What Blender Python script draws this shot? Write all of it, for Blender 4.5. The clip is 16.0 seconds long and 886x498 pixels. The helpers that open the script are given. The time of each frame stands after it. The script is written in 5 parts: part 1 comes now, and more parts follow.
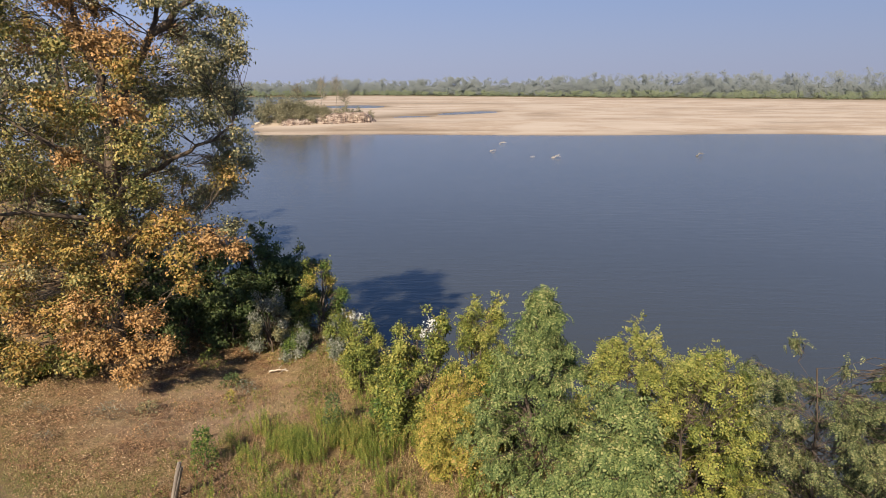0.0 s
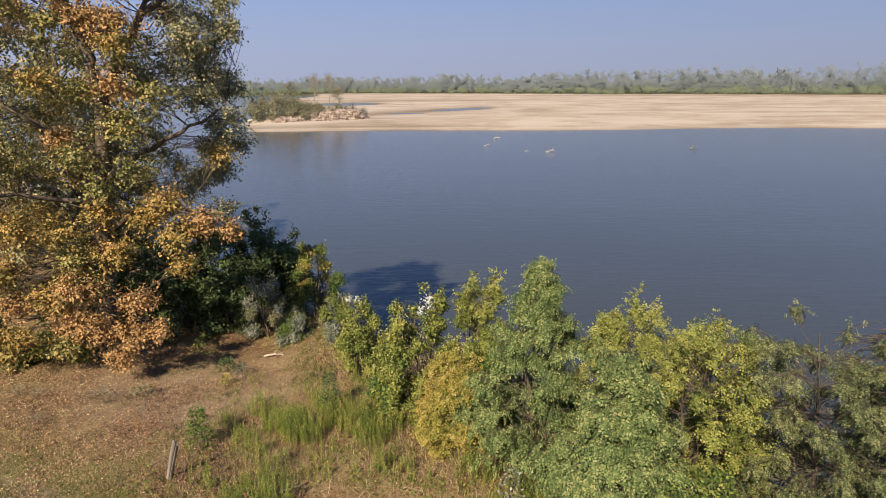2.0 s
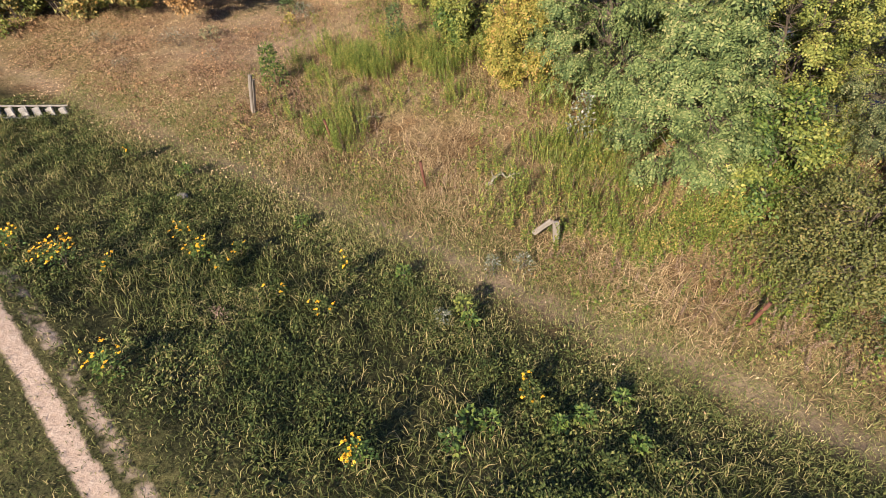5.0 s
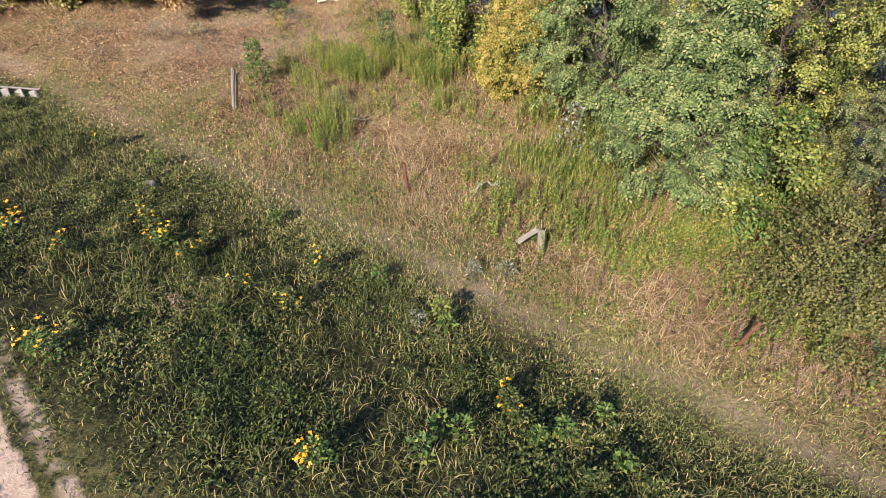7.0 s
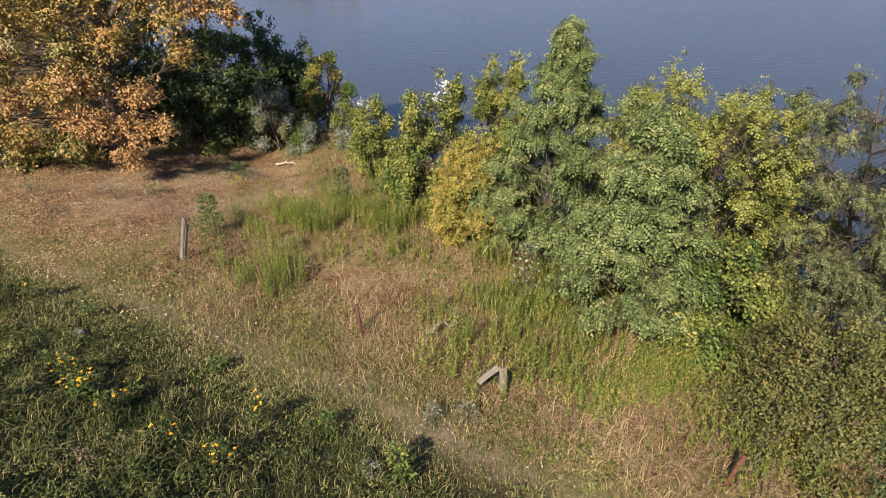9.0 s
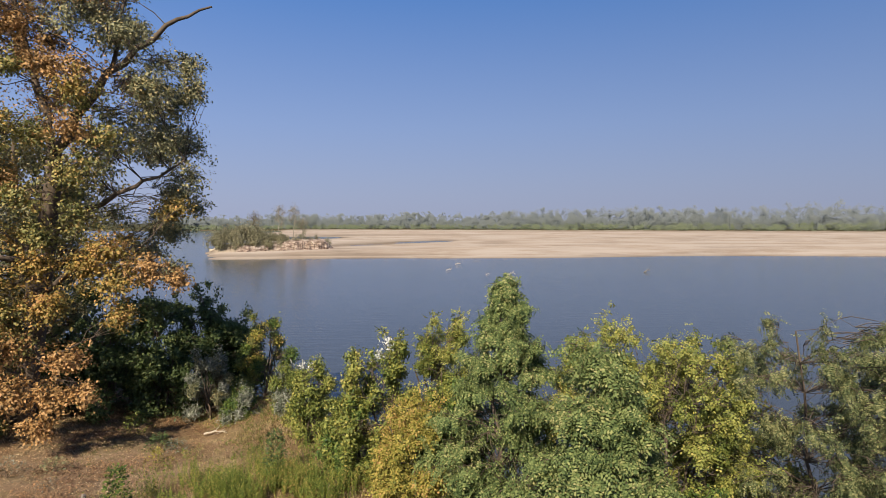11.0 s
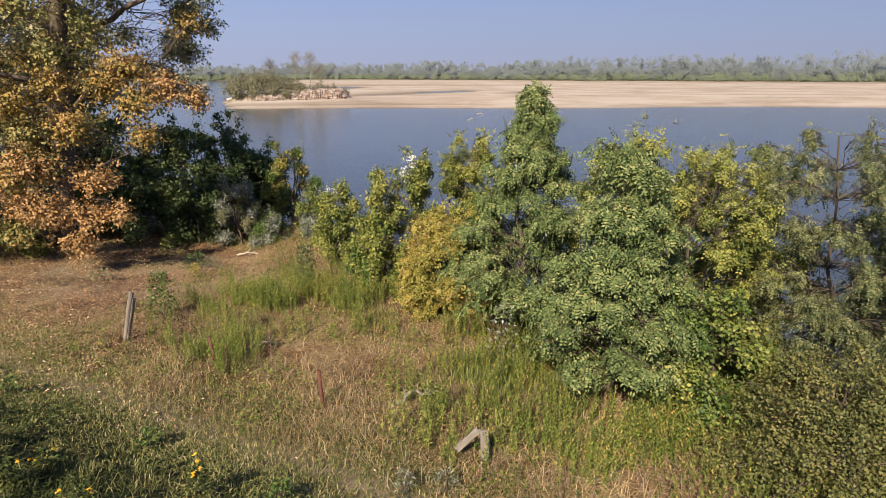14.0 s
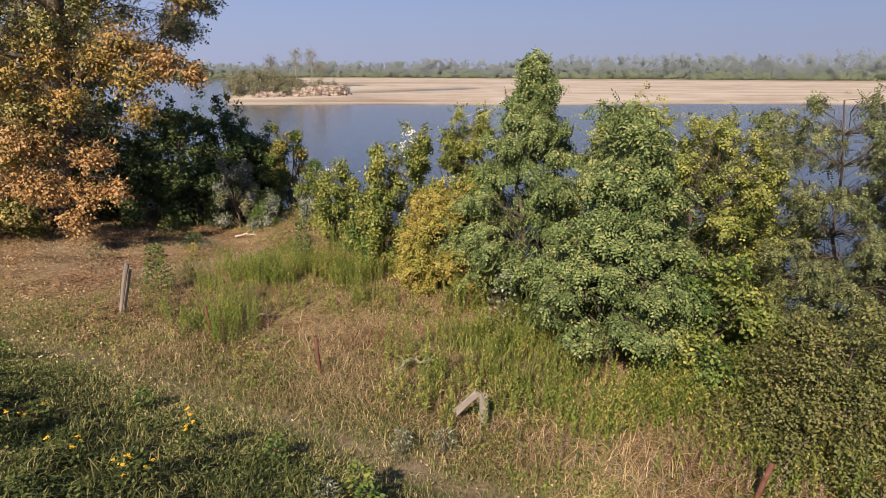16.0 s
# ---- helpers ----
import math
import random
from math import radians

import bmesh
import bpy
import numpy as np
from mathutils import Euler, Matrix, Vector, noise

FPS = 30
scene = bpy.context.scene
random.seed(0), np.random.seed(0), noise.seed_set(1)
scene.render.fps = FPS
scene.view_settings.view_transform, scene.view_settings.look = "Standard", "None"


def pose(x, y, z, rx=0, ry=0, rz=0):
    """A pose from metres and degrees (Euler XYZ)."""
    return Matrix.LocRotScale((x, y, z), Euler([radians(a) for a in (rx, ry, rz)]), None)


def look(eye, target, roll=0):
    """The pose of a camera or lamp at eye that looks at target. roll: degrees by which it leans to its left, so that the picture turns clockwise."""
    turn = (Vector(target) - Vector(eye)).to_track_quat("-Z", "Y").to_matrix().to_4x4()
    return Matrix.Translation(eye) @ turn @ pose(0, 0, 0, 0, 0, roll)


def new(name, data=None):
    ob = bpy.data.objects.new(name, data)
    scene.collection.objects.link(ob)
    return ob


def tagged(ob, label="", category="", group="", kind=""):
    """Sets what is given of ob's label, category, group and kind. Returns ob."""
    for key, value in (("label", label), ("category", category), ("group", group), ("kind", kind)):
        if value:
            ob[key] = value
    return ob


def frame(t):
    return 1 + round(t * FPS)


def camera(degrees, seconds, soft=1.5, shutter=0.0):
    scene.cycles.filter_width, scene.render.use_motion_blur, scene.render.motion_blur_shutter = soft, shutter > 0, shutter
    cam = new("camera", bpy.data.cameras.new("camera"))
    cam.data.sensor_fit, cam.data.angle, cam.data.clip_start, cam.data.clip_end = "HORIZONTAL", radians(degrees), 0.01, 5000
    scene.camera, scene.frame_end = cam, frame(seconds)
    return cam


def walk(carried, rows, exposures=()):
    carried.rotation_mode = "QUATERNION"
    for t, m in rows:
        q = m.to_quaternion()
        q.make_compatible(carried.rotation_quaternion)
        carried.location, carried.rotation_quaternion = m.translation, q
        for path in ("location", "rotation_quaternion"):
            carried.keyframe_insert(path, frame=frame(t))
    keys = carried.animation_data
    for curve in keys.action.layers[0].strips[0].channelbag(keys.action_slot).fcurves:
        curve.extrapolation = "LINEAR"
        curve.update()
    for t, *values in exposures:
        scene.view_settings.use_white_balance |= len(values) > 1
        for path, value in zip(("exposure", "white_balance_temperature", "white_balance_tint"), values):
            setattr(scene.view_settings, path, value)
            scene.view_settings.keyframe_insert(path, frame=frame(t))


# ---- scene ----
cam = camera(75.3, 16.0, soft=0.6)
PATH = [
    (0, (0.723, 0.892, 10.029), (0.719, 2.816, 9.481), -0.0),
    (0.5, (0.721, 0.856, 9.862), (0.791, 2.773, 9.297), -0.1),
    (1, (0.68, 0.876, 9.695), (0.716, 2.796, 9.137), -0.2),
    (1.5, (0.641, 0.905, 9.548), (0.66, 2.826, 8.992), -0.2),
    (2, (0.651, 0.886, 9.413), (0.666, 2.808, 8.858), -0.3),
    (2.5, (0.683, 0.874, 9.255), (0.696, 2.791, 8.685), -0.3),
    (3, (0.689, 0.884, 9.121), (0.64, 2.684, 8.25), -0.4),
    (3.5, (0.677, 0.934, 9.011), (0.542, 2.578, 7.881), -0.5),
    (4, (0.665, 0.945, 8.854), (0.479, 2.424, 7.521), -0.7),
    (4.5, (0.672, 0.925, 8.671), (0.445, 2.257, 7.196), -5.9),
    (4.7, (0.703, 0.909, 8.641), (0.462, 2.213, 7.143), -7.7),
    (6.8, (0.624, 0.906, 7.957), (0.421, 2.197, 6.443), -6.2),
    (7, (0.657, 0.878, 7.873), (0.483, 2.263, 6.44), -2.1),
    (7.5, (0.662, 0.911, 7.709), (0.562, 2.576, 6.605), -0.2),
    (8, (0.658, 0.917, 7.53), (0.567, 2.635, 6.51), -0.2),
    (8.5, (0.697, 0.906, 7.369), (0.618, 2.626, 6.351), -0.3),
    (9, (0.699, 0.915, 7.219), (0.652, 2.657, 6.237), -0.3),
    (9.5, (0.693, 0.937, 7.072), (0.706, 2.783, 6.301), -0.3),
    (10, (0.734, 0.954, 6.933), (0.822, 2.915, 6.549), -0.3),
    (10.2, (0.739, 0.984, 6.916), (0.855, 2.966, 6.669), -0.4),
    (12.3, (0.638, 0.999, 6.318), (0.795, 2.993, 6.272), 0.0),
    (12.5, (0.641, 1.0, 6.258), (0.783, 2.989, 6.1), 0.1),
    (13, (0.636, 1.003, 6.1), (0.733, 2.942, 5.616), 0.1),
    (13.5, (0.629, 1.009, 5.958), (0.705, 2.923, 5.383), 0.0),
    (14, (0.609, 1.008, 5.809), (0.681, 2.919, 5.221), 0.0),
    (14.5, (0.63, 1.007, 5.655), (0.7, 2.916, 5.064), 0.0),
    (15, (0.638, 1.016, 5.506), (0.708, 2.925, 4.914), 0.0),
    (15.5, (0.641, 1.008, 5.352), (0.709, 2.917, 4.76), -0.0),
    (16, (0.635, 0.977, 5.208), (0.705, 2.886, 4.616), 0.1),
]
EXPOSURE = [(0.0, 0.80, 6600, 10.0), (2.5, 0.78, 6600, 10.0), (3.5, 0.89, 6650, 13.0), (4.5, 1.14, 6500, 11.0), (7.0, 1.24, 5950, 12.0), (7.5, 1.28, 5800, 13.0), (8.0, 1.16, 6000, 12.0), (8.5, 0.99, 6200, 11.5), (9.0, 0.92, 6300, 11.0), (10.0, 0.72, 6450, 9.0), (12.5, 0.68, 6450, 10.0), (13.5, 0.76, 6464, 10.6), (14.0, 0.84, 6471, 10.9), (14.5, 0.98, 6478, 11.1), (15.0, 0.90, 6485, 11.4), (15.5, 0.78, 6492, 11.7), (16.0, 0.78, 6500, 12.0)]
walk(cam, [(t, look(eye, target, roll)) for t, eye, target, roll in PATH], EXPOSURE)

# ---- world, sun ----
SUN_AZ, SUN_EL = (0.40, 0.917), radians(40.0)      # the way the light travels over the ground, and the sun's height
sun_dir = Vector((-SUN_AZ[0] * math.cos(SUN_EL), -SUN_AZ[1] * math.cos(SUN_EL), math.sin(SUN_EL))).normalized()
sun = new("sun", bpy.data.lights.new("sun", "SUN"))
sun.data.energy, sun.data.angle, sun.data.color = 4.6, radians(0.6), (1.0, 0.85, 0.665)
sun.matrix_world = look(sun_dir * 60, (0, 0, 0))
world = bpy.data.worlds.new("sky")
world.use_nodes = True
scene.world = world
sky = world.node_tree.nodes.new("ShaderNodeTexSky")
sky.sky_type, sky.sun_disc = "NISHITA", False
sky.sun_elevation, sky.sun_rotation = SUN_EL, math.atan2(sun_dir.x, sun_dir.y)
sky.air_density, sky.dust_density, sky.ozone_density, sky.altitude = 1.0, 2.2, 1.6, 60
world.node_tree.nodes["Background"].inputs["Strength"].default_value = 0.062
wt = world.node_tree
place = wt.nodes.new("ShaderNodeTexCoord")
split = wt.nodes.new("ShaderNodeSeparateXYZ")
wt.links.new(place.outputs["Generated"], split.inputs[0])
veil = wt.nodes.new("ShaderNodeValToRGB")       # the autumn haze, thick at the horizon and thin high up
tint = wt.nodes.new("ShaderNodeValToRGB")       # its colour, from lavender grey to clear blue
for node, stops in ((veil, ((0.0, (0.9, 0.9, 0.9)), (0.4, (0.8, 0.8, 0.8)), (1.0, (0.6, 0.6, 0.6)))),
                    (tint, ((0.02, (3.9, 4.4, 6.25)), (0.16, (2.8, 3.9, 6.9)), (0.36, (1.05, 2.6, 6.6)), (1.0, (0.3, 0.8, 2.5))))):
    while len(node.color_ramp.elements) < len(stops):
        node.color_ramp.elements.new(0.5)
    for el, (p, c) in zip(node.color_ramp.elements, stops):
        el.position, el.color = p, (*c, 1)
    wt.links.new(split.outputs["Z"], node.inputs["Fac"])
haze = wt.nodes.new("ShaderNodeMix")
haze.data_type = "RGBA"
wt.links.new(veil.outputs["Color"], haze.inputs[0])
wt.links.new(sky.outputs[0], haze.inputs[6])
wt.links.new(tint.outputs["Color"], haze.inputs[7])
deep = wt.nodes.new("ShaderNodeMapRange")       # the clear sky deepens away from the sun
deep.inputs["From Min"].default_value, deep.inputs["From Max"].default_value = -0.6, 0.8
deep.inputs["To Min"].default_value, deep.inputs["To Max"].default_value = 1.02, 0.8
wt.links.new(split.outputs["X"], deep.inputs["Value"])
shade = wt.nodes.new("ShaderNodeVectorMath")
shade.operation = "SCALE"
wt.links.new(haze.outputs[2], shade.inputs[0])
wt.links.new(deep.outputs["Result"], shade.inputs["Scale"])
wt.links.new(shade.outputs[0], wt.nodes["Background"].inputs["Color"])

WATER = -4.5


# ---- materials ----
def nodes_of(name):
    mat = bpy.data.materials.new(name)
    mat.use_nodes = True
    tree = mat.node_tree
    return mat, tree, tree.nodes["Principled BSDF"], tree.nodes["Material Output"]


def ramp(tree, stops, factor):
    node = tree.nodes.new("ShaderNodeValToRGB")
    while len(node.color_ramp.elements) < len(stops):
        node.color_ramp.elements.new(0.5)
    for el, (p, c) in zip(node.color_ramp.elements, stops):
        el.position, el.color = p, (*c, 1)
    tree.links.new(factor, node.inputs["Fac"])
    return node.outputs["Color"]


def noise_of(tree, scale, detail=4.0, rough=0.6, stretch=None, coords="Object"):
    tc = tree.nodes.new("ShaderNodeTexCoord")
    out = tc.outputs[coords]
    if stretch:
        mp = tree.nodes.new("ShaderNodeMapping")
        mp.inputs["Scale"].default_value = stretch
        tree.links.new(out, mp.inputs["Vector"])
        out = mp.outputs["Vector"]
    n = tree.nodes.new("ShaderNodeTexNoise")
    n.inputs["Scale"].default_value, n.inputs["Detail"].default_value, n.inputs["Roughness"].default_value = scale, detail, rough
    tree.links.new(out, n.inputs["Vector"])
    return n.outputs["Fac"]


def mixed(tree, a, b, factor, mode="MIX"):
    m = tree.nodes.new("ShaderNodeMix")
    m.data_type, m.blend_type = "RGBA", mode
    for sock, v in ((m.inputs[0], factor), (m.inputs[6], a), (m.inputs[7], b)):
        if isinstance(v, bpy.types.NodeSocket):
            tree.links.new(v, sock)
        else:
            sock.default_value = v if isinstance(v, (int, float)) else (*v, 1)
    return m.outputs[2]


def bumped(tree, bsdf, height, strength, distance):
    b = tree.nodes.new("ShaderNodeBump")
    b.inputs["Strength"].default_value, b.inputs["Distance"].default_value = strength, distance
    tree.links.new(height, b.inputs["Height"])
    tree.links.new(b.outputs["Normal"], bsdf.inputs["Normal"])


def leaf_material(name, stops, through_light=0.2, rough=0.55, patch=0.9, gloss=0.3):
    """Foliage: each leaf takes its colour from the stops, shifted by a slow noise over the crown."""
    mat, tree, bsdf, out = nodes_of(name)
    geo = tree.nodes.new("ShaderNodeNewGeometry")
    slow = noise_of(tree, patch, 2.0)
    add = tree.nodes.new("ShaderNodeMath")
    add.operation = "MULTIPLY_ADD"
    tree.links.new(slow, add.inputs[0])
    add.inputs[1].default_value = 1.1
    tree.links.new(geo.outputs["Random Per Island"], add.inputs[2])
    sub = tree.nodes.new("ShaderNodeMath")
    sub.operation = "SUBTRACT"
    tree.links.new(add.outputs[0], sub.inputs[0])
    sub.inputs[1].default_value = 0.55
    col = ramp(tree, stops, sub.outputs[0])
    tree.links.new(col, bsdf.inputs["Base Color"])
    bsdf.inputs["Roughness"].default_value, bsdf.inputs["Specular IOR Level"].default_value = rough, gloss
    tl = tree.nodes.new("ShaderNodeBsdfTranslucent")
    tree.links.new(col, tl.inputs["Color"])
    mix = tree.nodes.new("ShaderNodeMixShader")
    mix.inputs[0].default_value = through_light
    tree.links.new(bsdf.outputs[0], mix.inputs[1])
    tree.links.new(tl.outputs[0], mix.inputs[2])
    tree.links.new(mix.outputs[0], out.inputs["Surface"])
    return mat


def plain_material(name, stops, scale, rough=0.85, bump=0.4, depth=0.02, stretch=None, detail=6.0):
    mat, tree, bsdf, out = nodes_of(name)
    n = noise_of(tree, scale, detail, 0.65, stretch)
    tree.links.new(ramp(tree, stops, n), bsdf.inputs["Base Color"])
    bsdf.inputs["Roughness"].default_value = rough
    bsdf.inputs["Specular IOR Level"].default_value = 0.25
    if bump:
        bumped(tree, bsdf, n, bump, depth)
    return mat


M_poplar_green = leaf_material("poplar_green", [(0.0, (0.1, 0.115, 0.038)), (0.4, (0.21, 0.21, 0.07)), (0.75, (0.35, 0.305, 0.1)), (1.0, (0.48, 0.34, 0.12))])
M_poplar_grey = leaf_material("poplar_grey", [(0.0, (0.1, 0.11, 0.06)), (0.45, (0.22, 0.225, 0.12)), (0.8, (0.36, 0.335, 0.175)), (1.0, (0.48, 0.385, 0.18))])
M_poplar_yellow = leaf_material("poplar_yellow", [(0.0, (0.12, 0.115, 0.03)), (0.35, (0.26, 0.2, 0.055)), (0.7, (0.42, 0.285, 0.075)), (1.0, (0.5, 0.29, 0.11))])
M_poplar_orange = leaf_material("poplar_orange", [(0.0, (0.18, 0.12, 0.05)), (0.5, (0.42, 0.25, 0.095)), (1.0, (0.58, 0.35, 0.15))])
M_under = leaf_material("understorey_dark", [(0.0, (0.045, 0.07, 0.026)), (0.6, (0.1, 0.145, 0.048)), (1.0, (0.18, 0.21, 0.075))])
M_silver = leaf_material("willow_silver", [(0.0, (0.09, 0.11, 0.07)), (0.5, (0.2, 0.22, 0.16)), (1.0, (0.42, 0.42, 0.36))], 0.2)
M_white = leaf_material("white_poplar", [(0.0, (0.4, 0.42, 0.36)), (1.0, (0.75, 0.75, 0.7))], 0.2)
M_lime = leaf_material("bush_lime", [(0.0, (0.08, 0.11, 0.025)), (0.45, (0.165, 0.2, 0.045)), (0.85, (0.27, 0.285, 0.065)), (1.0, (0.4, 0.35, 0.085))], 0.2)
M_green = leaf_material("bush_green", [(0.0, (0.04, 0.075, 0.02)), (0.5, (0.09, 0.15, 0.03)), (1.0, (0.2, 0.24, 0.05))])
M_gold = leaf_material("maple_gold", [(0.0, (0.15, 0.165, 0.035)), (0.4, (0.29, 0.265, 0.06)), (0.8, (0.41, 0.33, 0.085)), (1.0, (0.46, 0.29, 0.11))], 0.2, 0.6, 0.9, 0.15)
M_olive = leaf_material("bush_olive", [(0.0, (0.08, 0.095, 0.03)), (0.5, (0.15, 0.155, 0.045)), (0.85, (0.2, 0.19, 0.058)), (1.0, (0.26, 0.19, 0.07))])
M_robinia = leaf_material("robinia", [(0.0, (0.065, 0.1, 0.038)), (0.5, (0.15, 0.198, 0.072)), (0.85, (0.245, 0.288, 0.105)), (1.0, (0.36, 0.35, 0.15))], 0.2, 0.7, 0.9, 0.08)
M_robinia_dull = leaf_material("robinia_dull", [(0.0, (0.055, 0.075, 0.035)), (0.5, (0.14, 0.165, 0.07)), (1.0, (0.29, 0.285, 0.13))], 0.2, 0.65, 0.9, 0.12)
M_dry = leaf_material("grass_dry", [(0.0, (0.15, 0.1, 0.05)), (0.4, (0.32, 0.22, 0.115)), (0.8, (0.48, 0.355, 0.195)), (1.0, (0.62, 0.49, 0.29))], 0.25, 0.7, 0.5)
M_yellow = leaf_material("maple_yellow", [(0.0, (0.16, 0.19, 0.05)), (0.4, (0.25, 0.275, 0.07)), (0.8, (0.35, 0.345, 0.09)), (1.0, (0.44, 0.385, 0.12))], 0.25, 0.6, 0.7, 0.12)
M_grass = leaf_material("grass_green", [(0.0, (0.045, 0.06, 0.018)), (0.5, (0.1, 0.115, 0.036)), (0.8, (0.21, 0.195, 0.075)), (1.0, (0.36, 0.295, 0.14))], 0.22, 0.7, 0.8, 0.1)
M_path_grass = leaf_material("grass_worn", [(0.0, (0.09, 0.115, 0.03)), (0.5, (0.19, 0.205, 0.06)), (0.85, (0.33, 0.285, 0.115)), (1.0, (0.5, 0.4, 0.21))], 0.2, 0.6, 0.7)
M_rod = leaf_material("goldenrod_leaf", [(0.0, (0.07, 0.1, 0.018)), (0.5, (0.155, 0.2, 0.034)), (0.85, (0.25, 0.27, 0.055)), (1.0, (0.42, 0.3, 0.1))], 0.2, 0.6, 1.2)
M_dead_weed = leaf_material("dead_weed", [(0.0, (0.11, 0.07, 0.05)), (0.5, (0.26, 0.175, 0.125)), (1.0, (0.42, 0.31, 0.22))], 0.2, 0.75, 0.7)
M_litter = leaf_material("fallen_leaf", [(0.0, (0.28, 0.15, 0.075)), (0.5, (0.46, 0.31, 0.165)), (1.0, (0.66, 0.51, 0.33))], 0.1, 0.7, 2.0)
M_dike_weed = leaf_material("dike_weed", [(0.0, (0.03, 0.046, 0.015)), (0.5, (0.075, 0.1, 0.03)), (0.85, (0.16, 0.175, 0.055)), (1.0, (0.27, 0.24, 0.09))], 0.2, 0.7, 0.8, 0.1)
M_heath = leaf_material("brown_herb", [(0.0, (0.12, 0.07, 0.045)), (0.5, (0.26, 0.155, 0.09)), (0.85, (0.38, 0.25, 0.14)), (1.0, (0.46, 0.27, 0.13))], 0.15, 0.7, 0.8)
M_flower = leaf_material("tansy_yellow", [(0.0, (0.62, 0.3, 0.01)), (1.0, (0.82, 0.48, 0.03))], 0.1)
# far bank leaves: the air's haze is mixed into these base colours
M_far_haze = leaf_material("far_foliage_haze", [(0.0, (0.135, 0.16, 0.165)), (0.5, (0.155, 0.178, 0.178)), (1.0, (0.175, 0.196, 0.188))], 0.1, 0.95, 0.02, 0.0)
M_far_low_haze = leaf_material("far_scrub", [(0.0, (0.13, 0.16, 0.1)), (0.5, (0.15, 0.18, 0.115)), (1.0, (0.175, 0.2, 0.13))], 0.1, 0.95, 0.01, 0.0)
# pines on the horizon: distance haze painted in as pale blue-grey
M_far_pine_haze = leaf_material("far_pines_haze", [(0.0, (0.17, 0.19, 0.2)), (1.0, (0.22, 0.24, 0.25))], 0.1, 0.9, 0.02)
M_isle = leaf_material("island_shrub", [(0.0, (0.16, 0.165, 0.1)), (0.5, (0.24, 0.235, 0.145)), (1.0, (0.33, 0.295, 0.19))], 0.3, 0.8, 0.1)
M_bark = plain_material("bark_brown", [(0.25, (0.05, 0.04, 0.03)), (0.6, (0.13, 0.1, 0.075)), (0.8, (0.22, 0.18, 0.14))], 6.0, 0.9, 0.8, 0.03, (1, 1, 0.25))
M_bark_pale = plain_material("bark_pale", [(0.25, (0.16, 0.14, 0.11)), (0.6, (0.3, 0.27, 0.22)), (0.8, (0.42, 0.39, 0.33))], 7.0, 0.9, 0.6, 0.02, (1, 1, 0.3))
M_wood = plain_material("weathered_wood", [(0.25, (0.14, 0.12, 0.1)), (0.55, (0.28, 0.245, 0.21)), (0.8, (0.41, 0.365, 0.315))], 9.0, 0.85, 0.6, 0.01, (1, 1, 0.12))
M_rust = plain_material("rusty_steel", [(0.3, (0.07, 0.032, 0.022)), (0.6, (0.155, 0.065, 0.045)), (0.8, (0.23, 0.105, 0.07))], 14.0, 0.8, 0.5, 0.005)
M_dead = plain_material("bleached_wood", [(0.3, (0.4, 0.34, 0.26)), (0.7, (0.62, 0.56, 0.46))], 5.0, 0.85, 0.4, 0.01)


def maths(tree, op, a, b=0.0):
    m = tree.nodes.new("ShaderNodeMath")
    m.operation = op
    for sock, v in zip(m.inputs, (a, b)):
        if isinstance(v, bpy.types.NodeSocket):
            tree.links.new(v, sock)
        else:
            sock.default_value = v
    return m.outputs[0]


def wheel_tracks(tree):
    """Bare earth in two narrow tracks along the crest of the dike, the second broken by grass."""
    tc = tree.nodes.new("ShaderNodeTexCoord")
    along = tree.nodes.new("ShaderNodeVectorMath")
    along.operation = "DOT_PRODUCT"
    along.inputs[1].default_value = (-0.737, -0.884, 0)
    tree.links.new(tc.outputs["Object"], along.inputs[0])
    near = tree.nodes.new("ShaderNodeVectorMath")
    near.operation = "LENGTH"
    tree.links.new(tc.outputs["Object"], near.inputs[0])
    rag = maths(tree, "MULTIPLY", maths(tree, "SUBTRACT", noise_of(tree, 5.0, 6, 0.7), 0.5), 0.22)
    off = maths(tree, "ADD", maths(tree, "SUBTRACT", along.outputs["Value"], 0.452), rag)
    main = ramp(tree, [(0.12, (1, 1, 1)), (0.18, (0, 0, 0))], maths(tree, "ABSOLUTE", off))
    side = ramp(tree, [(0.05, (0.8, 0.8, 0.8)), (0.14, (0, 0, 0))], maths(tree, "ABSOLUTE", maths(tree, "ADD", off, 0.42)))
    side = maths(tree, "MULTIPLY", side, ramp(tree, [(0.45, (0, 0, 0)), (0.55, (1, 1, 1))], noise_of(tree, 2.2, 3)))
    return maths(tree, "MULTIPLY", maths(tree, "MAXIMUM", main, side), maths(tree, "LESS_THAN", near.outputs["Value"], 40.0))


